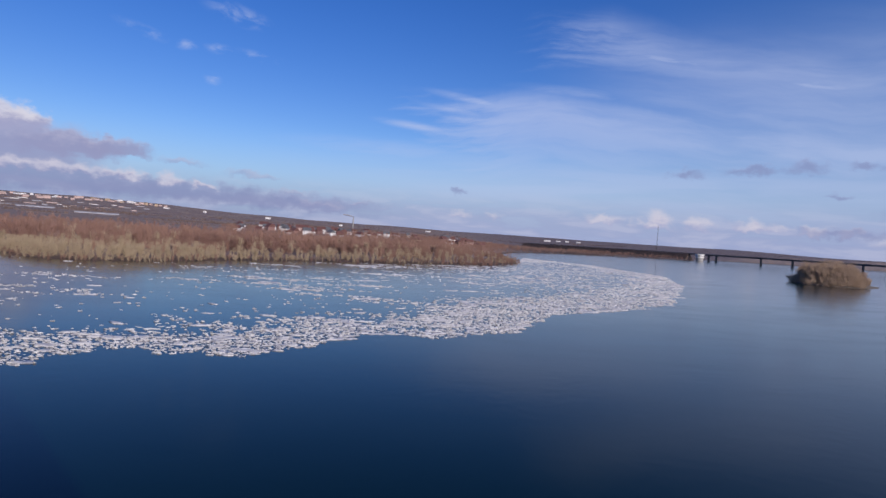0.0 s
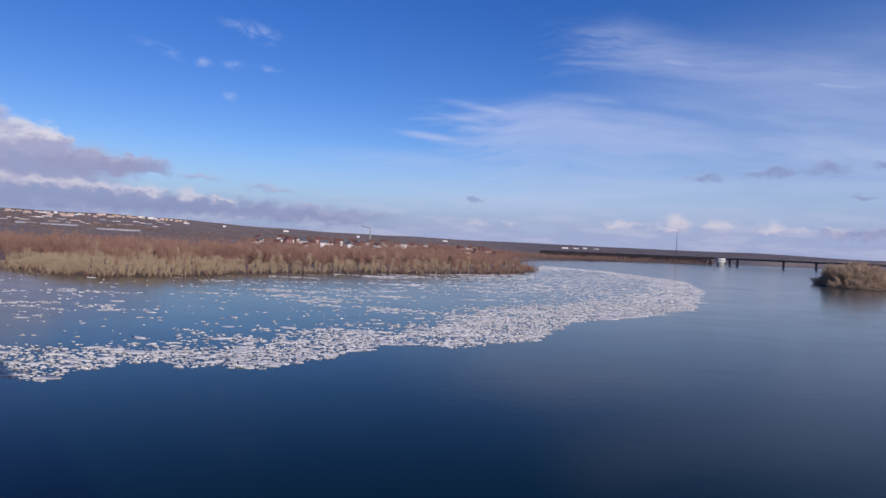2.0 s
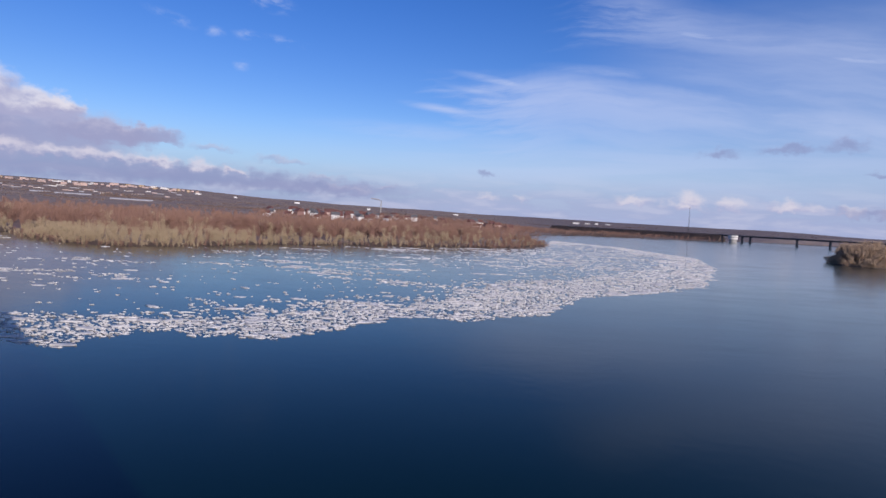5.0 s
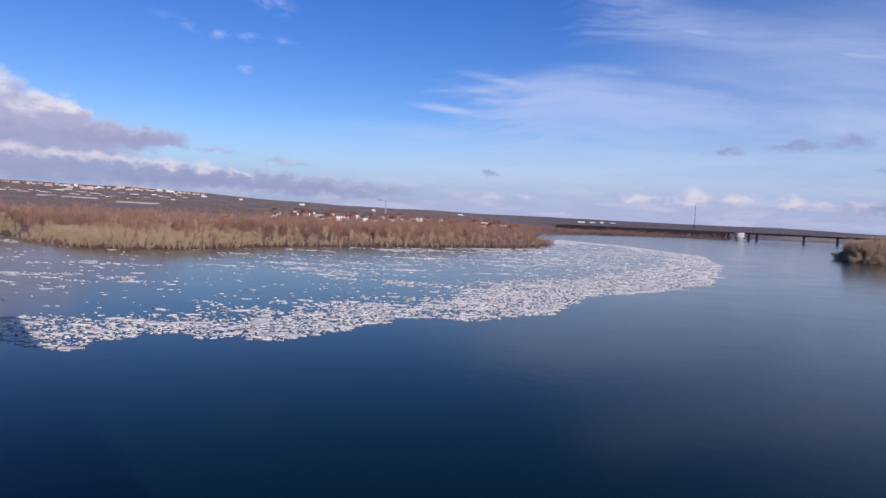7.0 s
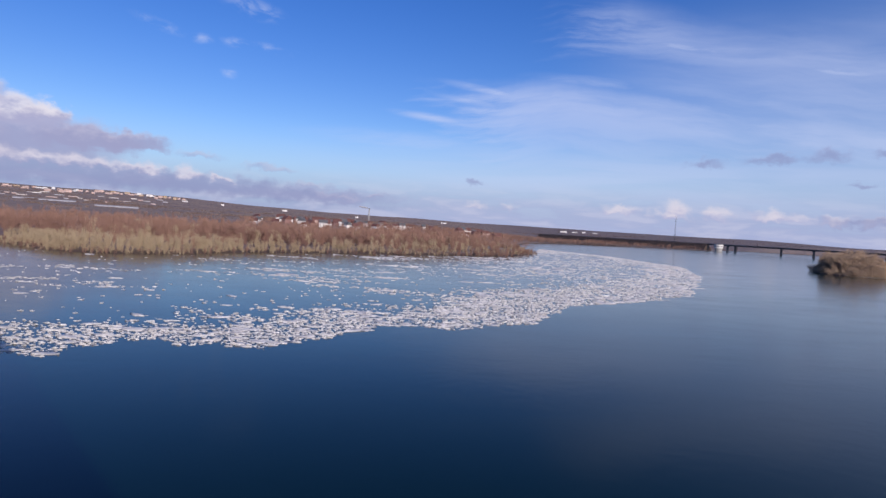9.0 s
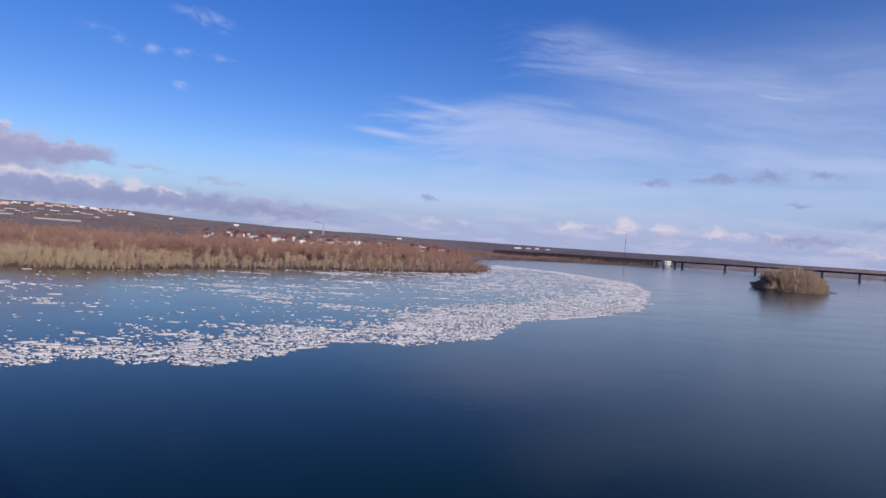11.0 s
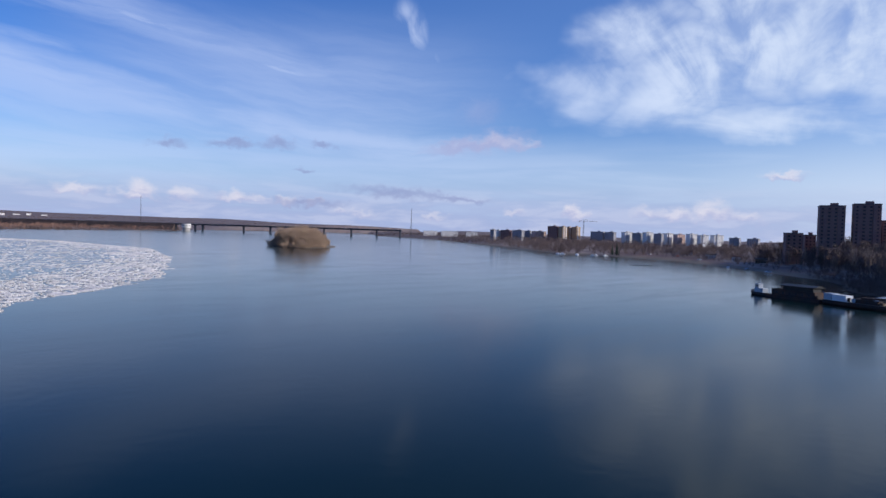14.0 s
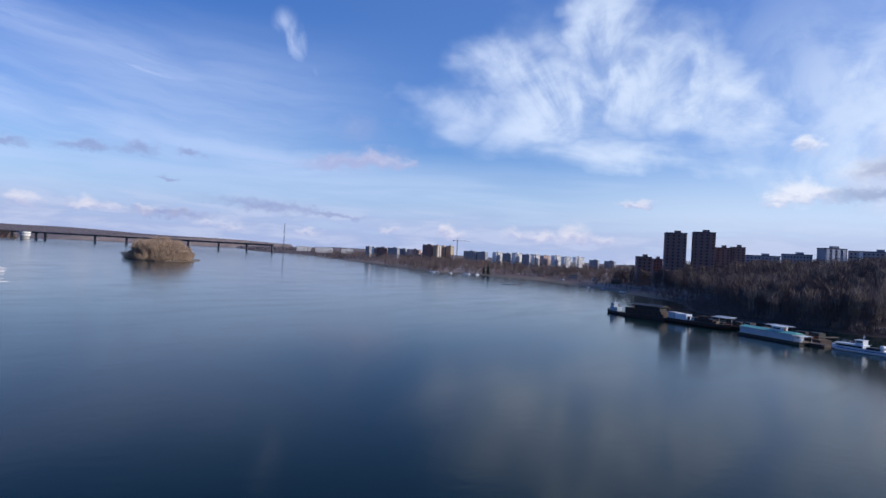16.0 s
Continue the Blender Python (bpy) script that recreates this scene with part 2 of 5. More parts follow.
# a lone cloud over the bend, lit on its crown
for a, e, n, h, dense in ((46.8, 8.0, 4.6, 0.8, 0.7), (50.0, 8.4, 4.6, 1.5, 0.6), (48.6, 11.0, 2.6, 1.8, 0.25)):
    colour = cloud(colour, a, e, n, h, 0.0, 1.2, dense, (0.47, 0.49, 0.70), (0.62, 0.61, 0.77), 0.5, 8)
for a, e, n, h in ((49.9, 8.4, 2.0, 1.0), (52.0, 8.2, 2.0, 0.8), (53.5, 8.2, 1.1, 0.7)):
    colour = cloud(colour, a, e, n, h, 0.0, 1.4, 0.55, (0.52, 0.53, 0.72), (0.82, 0.76, 0.82), 0.3)
# bright heaps over the wooded bank, with grey bellies
for a, e, n, h in ((98, 7.0, 9.0, 4.0), (95.5, 10.6, 4.2, 2.2), (93.5, 8.0, 5.0, 1.6), (86.8, 6.5, 2.3, 1.6), (88.4, 6.3, 2.0, 1.0), (85.6, 5.9, 1.6, 0.9), (87.4, 10.3, 1.5, 0.9)):
    colour = cloud(colour, a, e, n, h, 0.25, 1.6, 0.85, (0.60, 0.65, 0.80), (1.0, 0.98, 0.96), 0.0)
for a, e, n, h, turn in ((92.0, 6.5, 4.2, 0.9, 0), (92.8, 8.6, 2.8, 1.2, 10), (96.0, 10.0, 3.0, 1.3, 15), (98.0, 6.0, 5.0, 0.8, 0)):
    colour = cloud(colour, a, e, n, h, 0.15, 1.0, 0.72, (0.36, 0.42, 0.58), (0.52, 0.57, 0.72), 0.5, turn)
back = g.n.new("ShaderNodeBackground")
g.l.new(colour, back.inputs[0])
back.inputs[1].default_value = 1.0
g.l.new(back.outputs[0], g.n.new("ShaderNodeOutputWorld").inputs[0])


# ---- materials ----
def material(name, build, rough=0.8, metal=0.0, spec=0.3):
    m = bpy.data.materials.new(name)
    m.use_nodes = True
    q = Graph(m.node_tree)
    bsdf = m.node_tree.nodes["Principled BSDF"]
    bsdf.inputs["Roughness"].default_value, bsdf.inputs["Metallic"].default_value = rough, metal
    bsdf.inputs["Specular IOR Level"].default_value = spec
    build(q, bsdf)
    return m


def bump(q, bsdf, height, strength, distance):
    node = q.n.new("ShaderNodeBump")
    node.inputs["Strength"].default_value, node.inputs["Distance"].default_value = strength, distance
    q.l.new(height, node.inputs["Height"])
    q.l.new(node.outputs[0], bsdf.inputs["Normal"])


def place_vec(q):
    return q.n.new("ShaderNodeNewGeometry").outputs["Position"]


def two_tone(a, b, scale, fine_scale=0.0, relief=0.0, per="", c=None):
    """Mottled paint, earth or stone: two tones at one scale, grain at a finer one."""
    def build(q, bsdf):
        vec = q.n.new("ShaderNodeTexCoord").outputs["Object"]
        big = q.noise(vec, scale, 4.0, 0.55)
        col = q.mix(q.ramp(big, 0.35, 0.65), a, b)
        if fine_scale:
            grain = q.noise(vec, fine_scale, 3.0, 0.6)
            col = q.mix(q.ramp(grain, 0.3, 0.8, 0.0, 0.5), col, c or tuple(0.55 * v for v in a))
            if relief:
                bump(q, bsdf, grain, 0.6, relief)
        if per == "island":
            r = q.n.new("ShaderNodeNewGeometry").outputs["Random Per Island"]
            col = q.mix(q.math("MULTIPLY", r, 0.5), col, c or tuple(0.5 * v for v in a))
        if per == "object":
            r = q.n.new("ShaderNodeObjectInfo").outputs["Random"]
            col = q.mix(q.math("MULTIPLY", r, 0.45), col, c or tuple(0.5 * v for v in a))
        q.put(bsdf.inputs["Base Color"], col)
    return build


def water_build(q, bsdf):
    pos = place_vec(q)
    bsdf.inputs["IOR"].default_value = 1.33
    bsdf.inputs["Specular IOR Level"].default_value = 0.21
    murk = q.noise(pos, 0.01, 3.0)
    q.put(bsdf.inputs["Base Color"], q.mix(murk, (0.0011, 0.0112, 0.0095), (0.0016, 0.0135, 0.0115)))
    stretch = q.n.new("ShaderNodeMapping")
    stretch.inputs["Rotation"].default_value = (0, 0, radians(35))
    stretch.inputs["Scale"].default_value = (0.02, 0.08, 1)
    q.l.new(pos, stretch.inputs[0])
    swirl = q.noise(stretch.outputs[0], 1.0, 4.0, 0.6, 1.2)
    q.put(bsdf.inputs["Roughness"], q.ramp(swirl, 0.35, 0.75, 0.11, 0.155))
    bump(q, bsdf, q.math("ADD", q.noise(pos, 0.5, 3.0), q.math("MULTIPLY", q.noise(pos, 0.12, 2.0), 0.8)), 0.06, 0.22)


def ground_build(q, bsdf):
    pos = place_vec(q)
    sp = q.n.new("ShaderNodeSeparateXYZ")
    q.l.new(pos, sp.inputs[0])
    big, mid, small = q.noise(pos, 0.004, 4.0), q.noise(pos, 0.03, 5.0, 0.6), q.noise(pos, 0.4, 4.0, 0.6)
    field = q.n.new("ShaderNodeMapping")
    field.inputs["Scale"].default_value, field.inputs["Rotation"].default_value = (0.0025, 0.010, 1), (0, 0, radians(20))
    q.l.new(pos, field.inputs[0])
    strip = q.noise(field.outputs[0], 1.0, 3.0, 0.5)
    grass = q.mix(q.ramp(big, 0.38, 0.62), (0.26, 0.182, 0.145), (0.235, 0.185, 0.142))
    grass = q.mix(q.ramp(strip, 0.50, 0.60, 0, 0.7), grass, (0.36, 0.31, 0.27))
    grass = q.mix(q.ramp(strip, 0.44, 0.36, 0, 0.6), grass, (0.19, 0.135, 0.13))
    grass = q.mix(q.ramp(mid, 0.45, 0.7, 0, 0.6), grass, (0.16, 0.115, 0.11))
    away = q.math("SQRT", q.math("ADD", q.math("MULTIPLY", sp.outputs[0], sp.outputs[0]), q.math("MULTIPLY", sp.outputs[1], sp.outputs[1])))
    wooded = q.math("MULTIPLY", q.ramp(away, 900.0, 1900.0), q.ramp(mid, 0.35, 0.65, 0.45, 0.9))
    # right-hand far land goes grey-blue: bare wood, and haze put into the colour
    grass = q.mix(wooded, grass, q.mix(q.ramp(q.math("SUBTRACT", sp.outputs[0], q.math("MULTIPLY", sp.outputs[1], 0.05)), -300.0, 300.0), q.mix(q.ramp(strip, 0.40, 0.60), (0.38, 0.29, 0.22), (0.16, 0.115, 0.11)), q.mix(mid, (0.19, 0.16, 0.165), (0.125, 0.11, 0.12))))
    sand = q.mix(small, (0.26, 0.22, 0.17), (0.16, 0.135, 0.105))
    beach = q.math("MULTIPLY", q.ramp(q.math("SUBTRACT", sp.outputs[0], q.math("MULTIPLY", sp.outputs[1], 0.58)), 0.0, 60.0), q.ramp(sp.outputs[1], 70.0, 120.0))
    sand = q.mix(beach, q.mix(small, (0.15, 0.105, 0.078), (0.09, 0.066, 0.052)), sand)
    height = q.math("ADD", sp.outputs[2], q.math("MULTIPLY", mid, 1.0))
    q.put(bsdf.inputs["Base Color"], q.mix(q.ramp(height, 1.3, 2.2), sand, grass))
    bump(q, bsdf, q.math("ADD", small, mid), 0.5, 0.3)


M = {}
M["water"] = material("river_water", water_build, 0.08)
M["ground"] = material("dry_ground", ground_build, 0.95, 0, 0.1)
M["ice"] = material("snowy_ice", two_tone((0.76, 0.73, 0.70), (0.90, 0.875, 0.84), 0.9, 2.2, 0.05, "island", (0.40, 0.375, 0.36)), 0.7)
M["bark"] = material("grey_bark", two_tone((0.10, 0.085, 0.07), (0.17, 0.15, 0.125), 0.5, 3.0), 0.95)
M["twig_tan"] = material("tan_twigs", two_tone((0.36, 0.29, 0.18), (0.46, 0.38, 0.245), 0.02, 0.3, 0, "island", (0.32, 0.215, 0.14)), 0.9)
M["twig_red"] = material("red_brown_twigs", two_tone((0.23, 0.125, 0.098), (0.33, 0.195, 0.14), 0.01, 0.2, 0, "island", (0.22, 0.13, 0.095)), 0.9)
M["twig_gold"] = material("golden_twigs", two_tone((0.48, 0.35, 0.235), (0.40, 0.295, 0.205), 0.05, 0.4, 0, "island", (0.25, 0.17, 0.12)), 0.9)
M["twig_grey"] = material("grey_twigs", two_tone((0.15, 0.112, 0.102), (0.20, 0.148, 0.122), 0.03, 0.3, 0, "island", (0.10, 0.07, 0.07)), 0.9)
M["twig_dun"] = material("dun_twigs", two_tone((0.27, 0.21, 0.17), (0.33, 0.26, 0.20), 0.03, 0.3, 0, "island", (0.17, 0.12, 0.10)), 0.9)
M["spruce"] = material("spruce_needles", two_tone((0.02, 0.04, 0.022), (0.035, 0.06, 0.03), 0.3, 2.0), 0.9)
M["earth_dark"] = material("dark_scrubby_earth", two_tone((0.06, 0.045, 0.04), (0.09, 0.065, 0.055), 0.05, 0.6, 0.05), 0.95)
M["concrete"] = material("grey_concrete", two_tone((0.30, 0.29, 0.28), (0.40, 0.39, 0.37), 0.15, 1.5, 0.01), 0.85)
M["steel_dark"] = material("dark_steel", two_tone((0.05, 0.055, 0.07), (0.08, 0.085, 0.10), 0.2, 2.0), 0.55, 0.3)
M["brick_dark"] = material("dark_brick", two_tone((0.26, 0.15, 0.135), (0.31, 0.19, 0.165), 0.2, 2.0), 0.9)
M["panel_grey"] = material("grey_panel", two_tone((0.30, 0.30, 0.33), (0.38, 0.37, 0.39), 0.15, 1.5), 0.85)
M["panel_white"] = material("white_panel", two_tone((0.72, 0.70, 0.67), (0.82, 0.80, 0.77), 0.15, 1.5), 0.8)
M["panel_ochre"] = material("ochre_panel", two_tone((0.44, 0.31, 0.19), (0.52, 0.38, 0.24), 0.15, 1.5), 0.85)
M["panel_pink"] = material("pale_brick_panel", two_tone((0.55, 0.38, 0.32), (0.62, 0.46, 0.40), 0.1, 1.0), 0.85)
M["roof_grey"] = material("grey_roofing", two_tone((0.10, 0.10, 0.11), (0.15, 0.15, 0.155), 0.3, 2.0), 0.8)
M["roof_red"] = material("red_roofing", two_tone((0.13, 0.06, 0.05), (0.18, 0.085, 0.07), 0.3, 2.0), 0.7)
M["glass"] = material("window_glass", two_tone((0.02, 0.025, 0.035), (0.035, 0.04, 0.05), 0.3), 0.2, 0.0, 0.4)
M["paint_white"] = material("white_boat_paint", two_tone((0.70, 0.72, 0.75), (0.80, 0.81, 0.82), 0.6, 5.0), 0.35)
M["paint_blue"] = material("blue_boat_paint", two_tone((0.06, 0.12, 0.42), (0.08, 0.15, 0.48), 0.5, 4.0), 0.4)
M["paint_teal"] = material("teal_roof_paint", two_tone((0.12, 0.40, 0.36), (0.17, 0.47, 0.43), 0.4, 3.0), 0.6)
M["paint_pale"] = material("pale_wall_paint", two_tone((0.40, 0.45, 0.50), (0.48, 0.53, 0.57), 0.4, 3.0), 0.6)
M["rust"] = material("rusty_hull", two_tone((0.07, 0.035, 0.025), (0.035, 0.03, 0.03), 0.4, 3.0), 0.75)
M["hull_black"] = material("black_hull", two_tone((0.015, 0.016, 0.02), (0.03, 0.03, 0.032), 0.4, 3.0), 0.5)
M["orange"] = material("orange_paint", two_tone((0.50, 0.12, 0.04), (0.58, 0.17, 0.06), 0.6, 4.0), 0.5)
M["wood"] = material("weathered_wood", two_tone((0.12, 0.085, 0.06), (0.19, 0.15, 0.11), 0.8, 5.0), 0.85)


# ---- building helpers ----
class Geo:
    """Vertices and faces of one mesh."""

    def __init__(self):
        self.v, self.f = [], []

    def add(self, verts, faces):
        n = len(self.v)
        self.v += [tuple(v) for v in verts]
        self.f += [tuple(i + n for i in f) for f in faces]
        return self

    def box(self, x, y, z, sx, sy, sz, turn=0.0):
        """Box by the middle of its base and its size."""
        c, s = math.cos(radians(turn)), math.sin(radians(turn))
        vs = [(x + c * a - s * b, y + s * a + c * b, z + h) for h in (0, sz) for a, b in
              ((-sx / 2, -sy / 2), (sx / 2, -sy / 2), (sx / 2, sy / 2), (-sx / 2, sy / 2))]
        return self.add(vs, [(3, 2, 1, 0), (4, 5, 6, 7), (0, 1, 5, 4), (1, 2, 6, 5), (2, 3, 7, 6), (3, 0, 4, 7)])

    def tube(self, p, q, r0, r1, n=8, caps=True):
        p, q = Vector(p), Vector(q)
        d = (q - p).normalized()
        a = d.orthogonal().normalized()
        b = d.cross(a)
        vs = [tuple(o + r * (math.cos(k * math.tau / n) * a + math.sin(k * math.tau / n) * b)) for o, r in ((p, r0), (q, r1)) for k in range(n)]
        fs = [(k, (k + 1) % n, n + (k + 1) % n, n + k) for k in range(n)]
        if caps:
            fs += [tuple(range(n - 1, -1, -1)), tuple(range(n, 2 * n))]
        return self.add(vs, fs)

    def loft(self, rings, closed=True, caps=True):
        n = len(rings[0])
        vs = [p for r in rings for p in r]
        fs = []
        for i in range(len(rings) - 1):
            for k in range(n if closed else n - 1):
                fs.append((i * n + k, i * n + (k + 1) % n, (i + 1) * n + (k + 1) % n, (i + 1) * n + k))
        if caps:
            fs += [tuple(range(n - 1, -1, -1)), tuple(range((len(rings) - 1) * n, len(rings) * n))]
        return self.add(vs, fs)

    def gable(self, x, y, z, sx, sy, h, over=0.4):
        """Pitched roof with its ridge along x."""
        a, b = sx / 2 + over, sy / 2 + over
        vs = [(x - a, y - b, z), (x + a, y - b, z), (x + a, y + b, z), (x - a, y + b, z), (x - a, y, z + h), (x + a, y, z + h)]
        return self.add(vs, [(0, 1, 5, 4), (2, 3, 4, 5), (1, 2, 5), (3, 0, 4), (3, 2, 1, 0)])

    def mesh(self, name, mat):
        me = bpy.data.meshes.new(name)
        me.from_pydata(self.v, [], self.f)
        me.materials.append(mat)
        me.update()
        return me


def part(name, geo, mat, parent=None, label=""):
    ob = new(name, geo.mesh(name, mat) if isinstance(geo, Geo) else geo)
    if parent is not None:
        ob.parent = parent
    return tagged(ob, label)


def thing(name, m, label, category, group="", kind=""):
    ob = new(name)
    ob.matrix_basis = m
    return tagged(ob, label, category, group, kind)


def bulk(name, verts, tris, mat):
    """A mesh from arrays of vertices and triangles."""
    me = bpy.data.meshes.new(name)
    me.vertices.add(len(verts))
    me.vertices.foreach_set("co", np.ascontiguousarray(verts, dtype=np.float32).ravel())
    me.loops.add(tris.size)
    me.loops.foreach_set("vertex_index", np.ascontiguousarray(tris, dtype=np.int32).ravel())
    me.polygons.add(len(tris))
    me.polygons.foreach_set("loop_start", np.arange(0, tris.size, 3, dtype=np.int32))
    me.materials.append(mat)
    me.update(calc_edges=True)
    return me


def at(bearing, dist):
    """Place on the plan by bearing from straight ahead and distance."""
    return dist * math.sin(radians(bearing)), dist * math.cos(radians(bearing))


# ---- plan of land and river, in eye heights ----
LEFT = np.array([(-220, -220), (-20, -60), (-18, 0), (-16.5, 10), (-15, 15), (-12.5, 16.3), (-10.6, 14.2), (-8.6, 13.1), (-7.7, 13.4), (-6.6, 14.9), (-5.8, 17.2),
                 (-4.0, 19.4), (-1.7, 21.8), (1.8, 25.1), (3.5, 29), (4.1, 34), (3, 39), (5, 52), (7, 63), (15.5, 78), (25.5, 88), (41, 99), (46, 118), (80, 150),
                 (220, 170), (220, 220), (-220, 220)]) * H
RIGHT = np.array([(68, 82), (61, 62), (43.9, 38.8), (33.2, 24.5), (28.9, 19.4), (29.9, 18.1), (29.4, 15.6), (28.2, 12.3), (22.8, 7.4), (19.5, 4.4), (17.5, 3.5), (15.2, 2.8),
                  (13.6, 1.6), (12.9, -0.5), (13, -3), (13, -12), (16, -60), (220, -220), (220, 140), (100, 125)]) * H
ISLAND = at(32.6, 35.5 * H)


def polygon_distance(x, y, poly):
    """Distance to the outline of a polygon, positive inside."""
    best = np.full(x.shape, 1e18)
    inside = np.zeros(x.shape, dtype=bool)
    for (x0, y0), (x1, y1) in zip(poly, np.roll(poly, -1, axis=0)):
        dx, dy = x1 - x0, y1 - y0
        k = np.clip(((x - x0) * dx + (y - y0) * dy) / (dx * dx + dy * dy), 0, 1)
        best = np.minimum(best, (x - x0 - k * dx) ** 2 + (y - y0 - k * dy) ** 2)
        cross = (y0 > y) != (y1 > y)
        inside ^= cross & (x < dx * (y - y0) / (dy if dy else 1e-9) + x0)
    return np.where(inside, 1, -1) * np.sqrt(best)


def ramp01(x, lo, hi):
    k = np.clip((x - lo) / (hi - lo), 0, 1)
    return k * k * (3 - 2 * k)


def wobble(x, y, size, seed=0.0):
    """Cheap smooth unevenness between -1 and 1."""
    a, b = x / size, y / size
    return (np.sin(a * 1.3 + 2.1 * np.sin(b * 0.7 + seed) + seed) + np.sin(b * 1.7 - a * 0.6 + 1.3 * np.sin(a * 1.1 - seed)) + np.sin(a * 2.9 + b * 2.3 + seed * 2)) / 3


def lattice(x, y, size, seed=0):
    """Smooth random field between -1 and 1, three octaves."""
    out, amp = np.zeros(x.shape), 0.57
    for k in range(3):
        a, b = x / size * 2 ** k + 17.3 * seed, y / size * 2 ** k + 5.1 * seed
        i, j = np.floor(a), np.floor(b)
        u, v = a - i, b - j
        u, v = u * u * (3 - 2 * u), v * v * (3 - 2 * v)

        def h(p, q):
            t = np.sin(p * 127.1 + q * 311.7 + seed * 74.7) * 43758.5453
            return (t - np.floor(t)) * 2 - 1
        out += amp * ((h(i, j) * (1 - u) + h(i + 1, j) * u) * (1 - v) + (h(i, j + 1) * (1 - u) + h(i + 1, j + 1) * u) * v)
        amp *= 0.5
    return out


def shore(x, y):
    """Distance from the waterline, positive on land."""
    jag = 3.5 * wobble(x, y, 14.0) + 1.2 * wobble(x, y, 4.0, 2.0)
    d = np.maximum(polygon_distance(x, y, LEFT), polygon_distance(x, y, RIGHT))
    b = radians(32.7)
    tx, ty = (x - ISLAND[0]) * math.cos(b) - (y - ISLAND[1]) * math.sin(b), (x - ISLAND[0]) * math.sin(b) + (y - ISLAND[1]) * math.cos(b)
    isle = (1 - np.sqrt((tx / 41) ** 2 + (ty / 96) ** 2)) * 41
    tx, ty = x - at(63.7, 24 * H)[0], y - at(63.7, 24 * H)[1]
    bar = (1 - np.sqrt(((tx * 0.44 - ty * 0.9) / 14) ** 2 + ((tx * 0.9 + ty * 0.44) / 9) ** 2)) * 5
    return np.maximum(np.maximum(d, isle), bar) + jag * np.clip(np.hypot(x, y) / 400, 0.2, 1)


def land(x, y):
    """Height of the ground over the river."""
    d, r = shore(x, y), np.hypot(x, y)
    bearing = np.degrees(np.arctan2(x, y))
    z = np.where(d > 0, np.minimum(d * 0.09, 1.7 + 0.002 * d), np.maximum(d * 0.15, -4.0))
    z = z + np.where(d > 8, 0.5 * wobble(x, y, 60.0, 1.0), 0)
    bank = np.interp(bearing, [40, 55, 66, 72, 78, 85, 90, 95, 100, 140, 180], [10, 7, 5, 8, 12, 15, 16, 19, 21, 22, 8])
    z = z + bank * ramp01(d, 6, 110) * (bearing > 40)
    z = z + 14 * ramp01(r, 900, 1500) * ramp01(-bearing, -9, 3) * (d > 0)
    sky_line = np.interp(bearing, [-180, -60, -36, -30, -24, -17, -10, -4, 6, 16, 25, 33, 42, 47, 60, 75, 100, 140, 180], [0.5, 1.45, 1.40, 1.42, 1.26, 0.96, 0.77, 0.76, 0.65, 0.59, 0.55, 0.42, 0.23, 0.16, 0.0, 0.0, 0.5, 0.8, 0.5])
    top = H + r * np.tan(np.radians(sky_line)) + 6 * wobble(x, y, 300.0)
    return z + (top - z) * ramp01(r, np.interp(bearing, [-8, 6, 45, 60], [1350, 2900, 2900, 1800]), 4500) * (d > 0)


def ground_z(x, y):
    return float(land(np.array([x]), np.array([y]))[0])


# ---- ground and river ----
bearings = np.radians(np.concatenate([np.arange(-52, 112, 0.55), np.arange(112, 308, 4.0)]))
radii = np.concatenate([[0.5], np.geomspace(30, 4850, 270)])
rr, bb = np.meshgrid(radii, bearings)
gx, gy = (rr * np.sin(bb)).ravel(), (rr * np.cos(bb)).ravel()
gv = np.stack([gx, gy, land(gx, gy)], 1)
nb, nr = len(bearings), len(radii)
i, j = np.meshgrid(np.arange(nb), np.arange(nr - 1), indexing="ij")
a, b, c, d = i * nr + j, i * nr + j + 1, ((i + 1) % nb) * nr + j + 1, ((i + 1) % nb) * nr + j
gt = np.concatenate([np.stack([a, d, c], -1).reshape(-1, 3), np.stack([a, c, b], -1).reshape(-1, 3)])
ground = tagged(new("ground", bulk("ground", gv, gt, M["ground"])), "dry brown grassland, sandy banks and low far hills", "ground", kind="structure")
ground.data.polygons.foreach_set("use_smooth", [True] * len(ground.data.polygons))
disc = Geo()
disc.add([(4900 * math.sin(k * math.tau / 64), 4900 * math.cos(k * math.tau / 64), 0) for k in range(64)], [tuple(range(63, -1, -1))])
tagged(part("water", disc, M["water"]), "calm dark blue river water reflecting the sky", "water", kind="structure")


# ---- ice ----
ICE = (np.array([(-7, 4.1), (-3.07, 4.3), (-2.64, 4.32), (-2.48, 4.21), (-2.54, 4.53), (-2.15, 4.92), (-1.72, 4.87), (-1.3, 4.97), (-0.9, 5.6), (-0.43, 6.3), (0.18, 6.41),
                 (1.03, 7.19), (1.88, 9.1), (3.57, 10.64), (4.9, 12.6), (7.52, 18.73), (9.47, 25.7), (8.73, 35.3), (5.75, 42.4), (4.6, 35), (3.9, 30), (2.2, 25.1), (-1.4, 21.6), (-3.7, 19.2),
                 (-5.5, 17.0), (-6.3, 14.8), (-7.5, 13.3), (-10.4, 14.0), (-13, 16.5)]) + np.array([-0.21, -0.29])) * H
EDGE = ICE[:20]


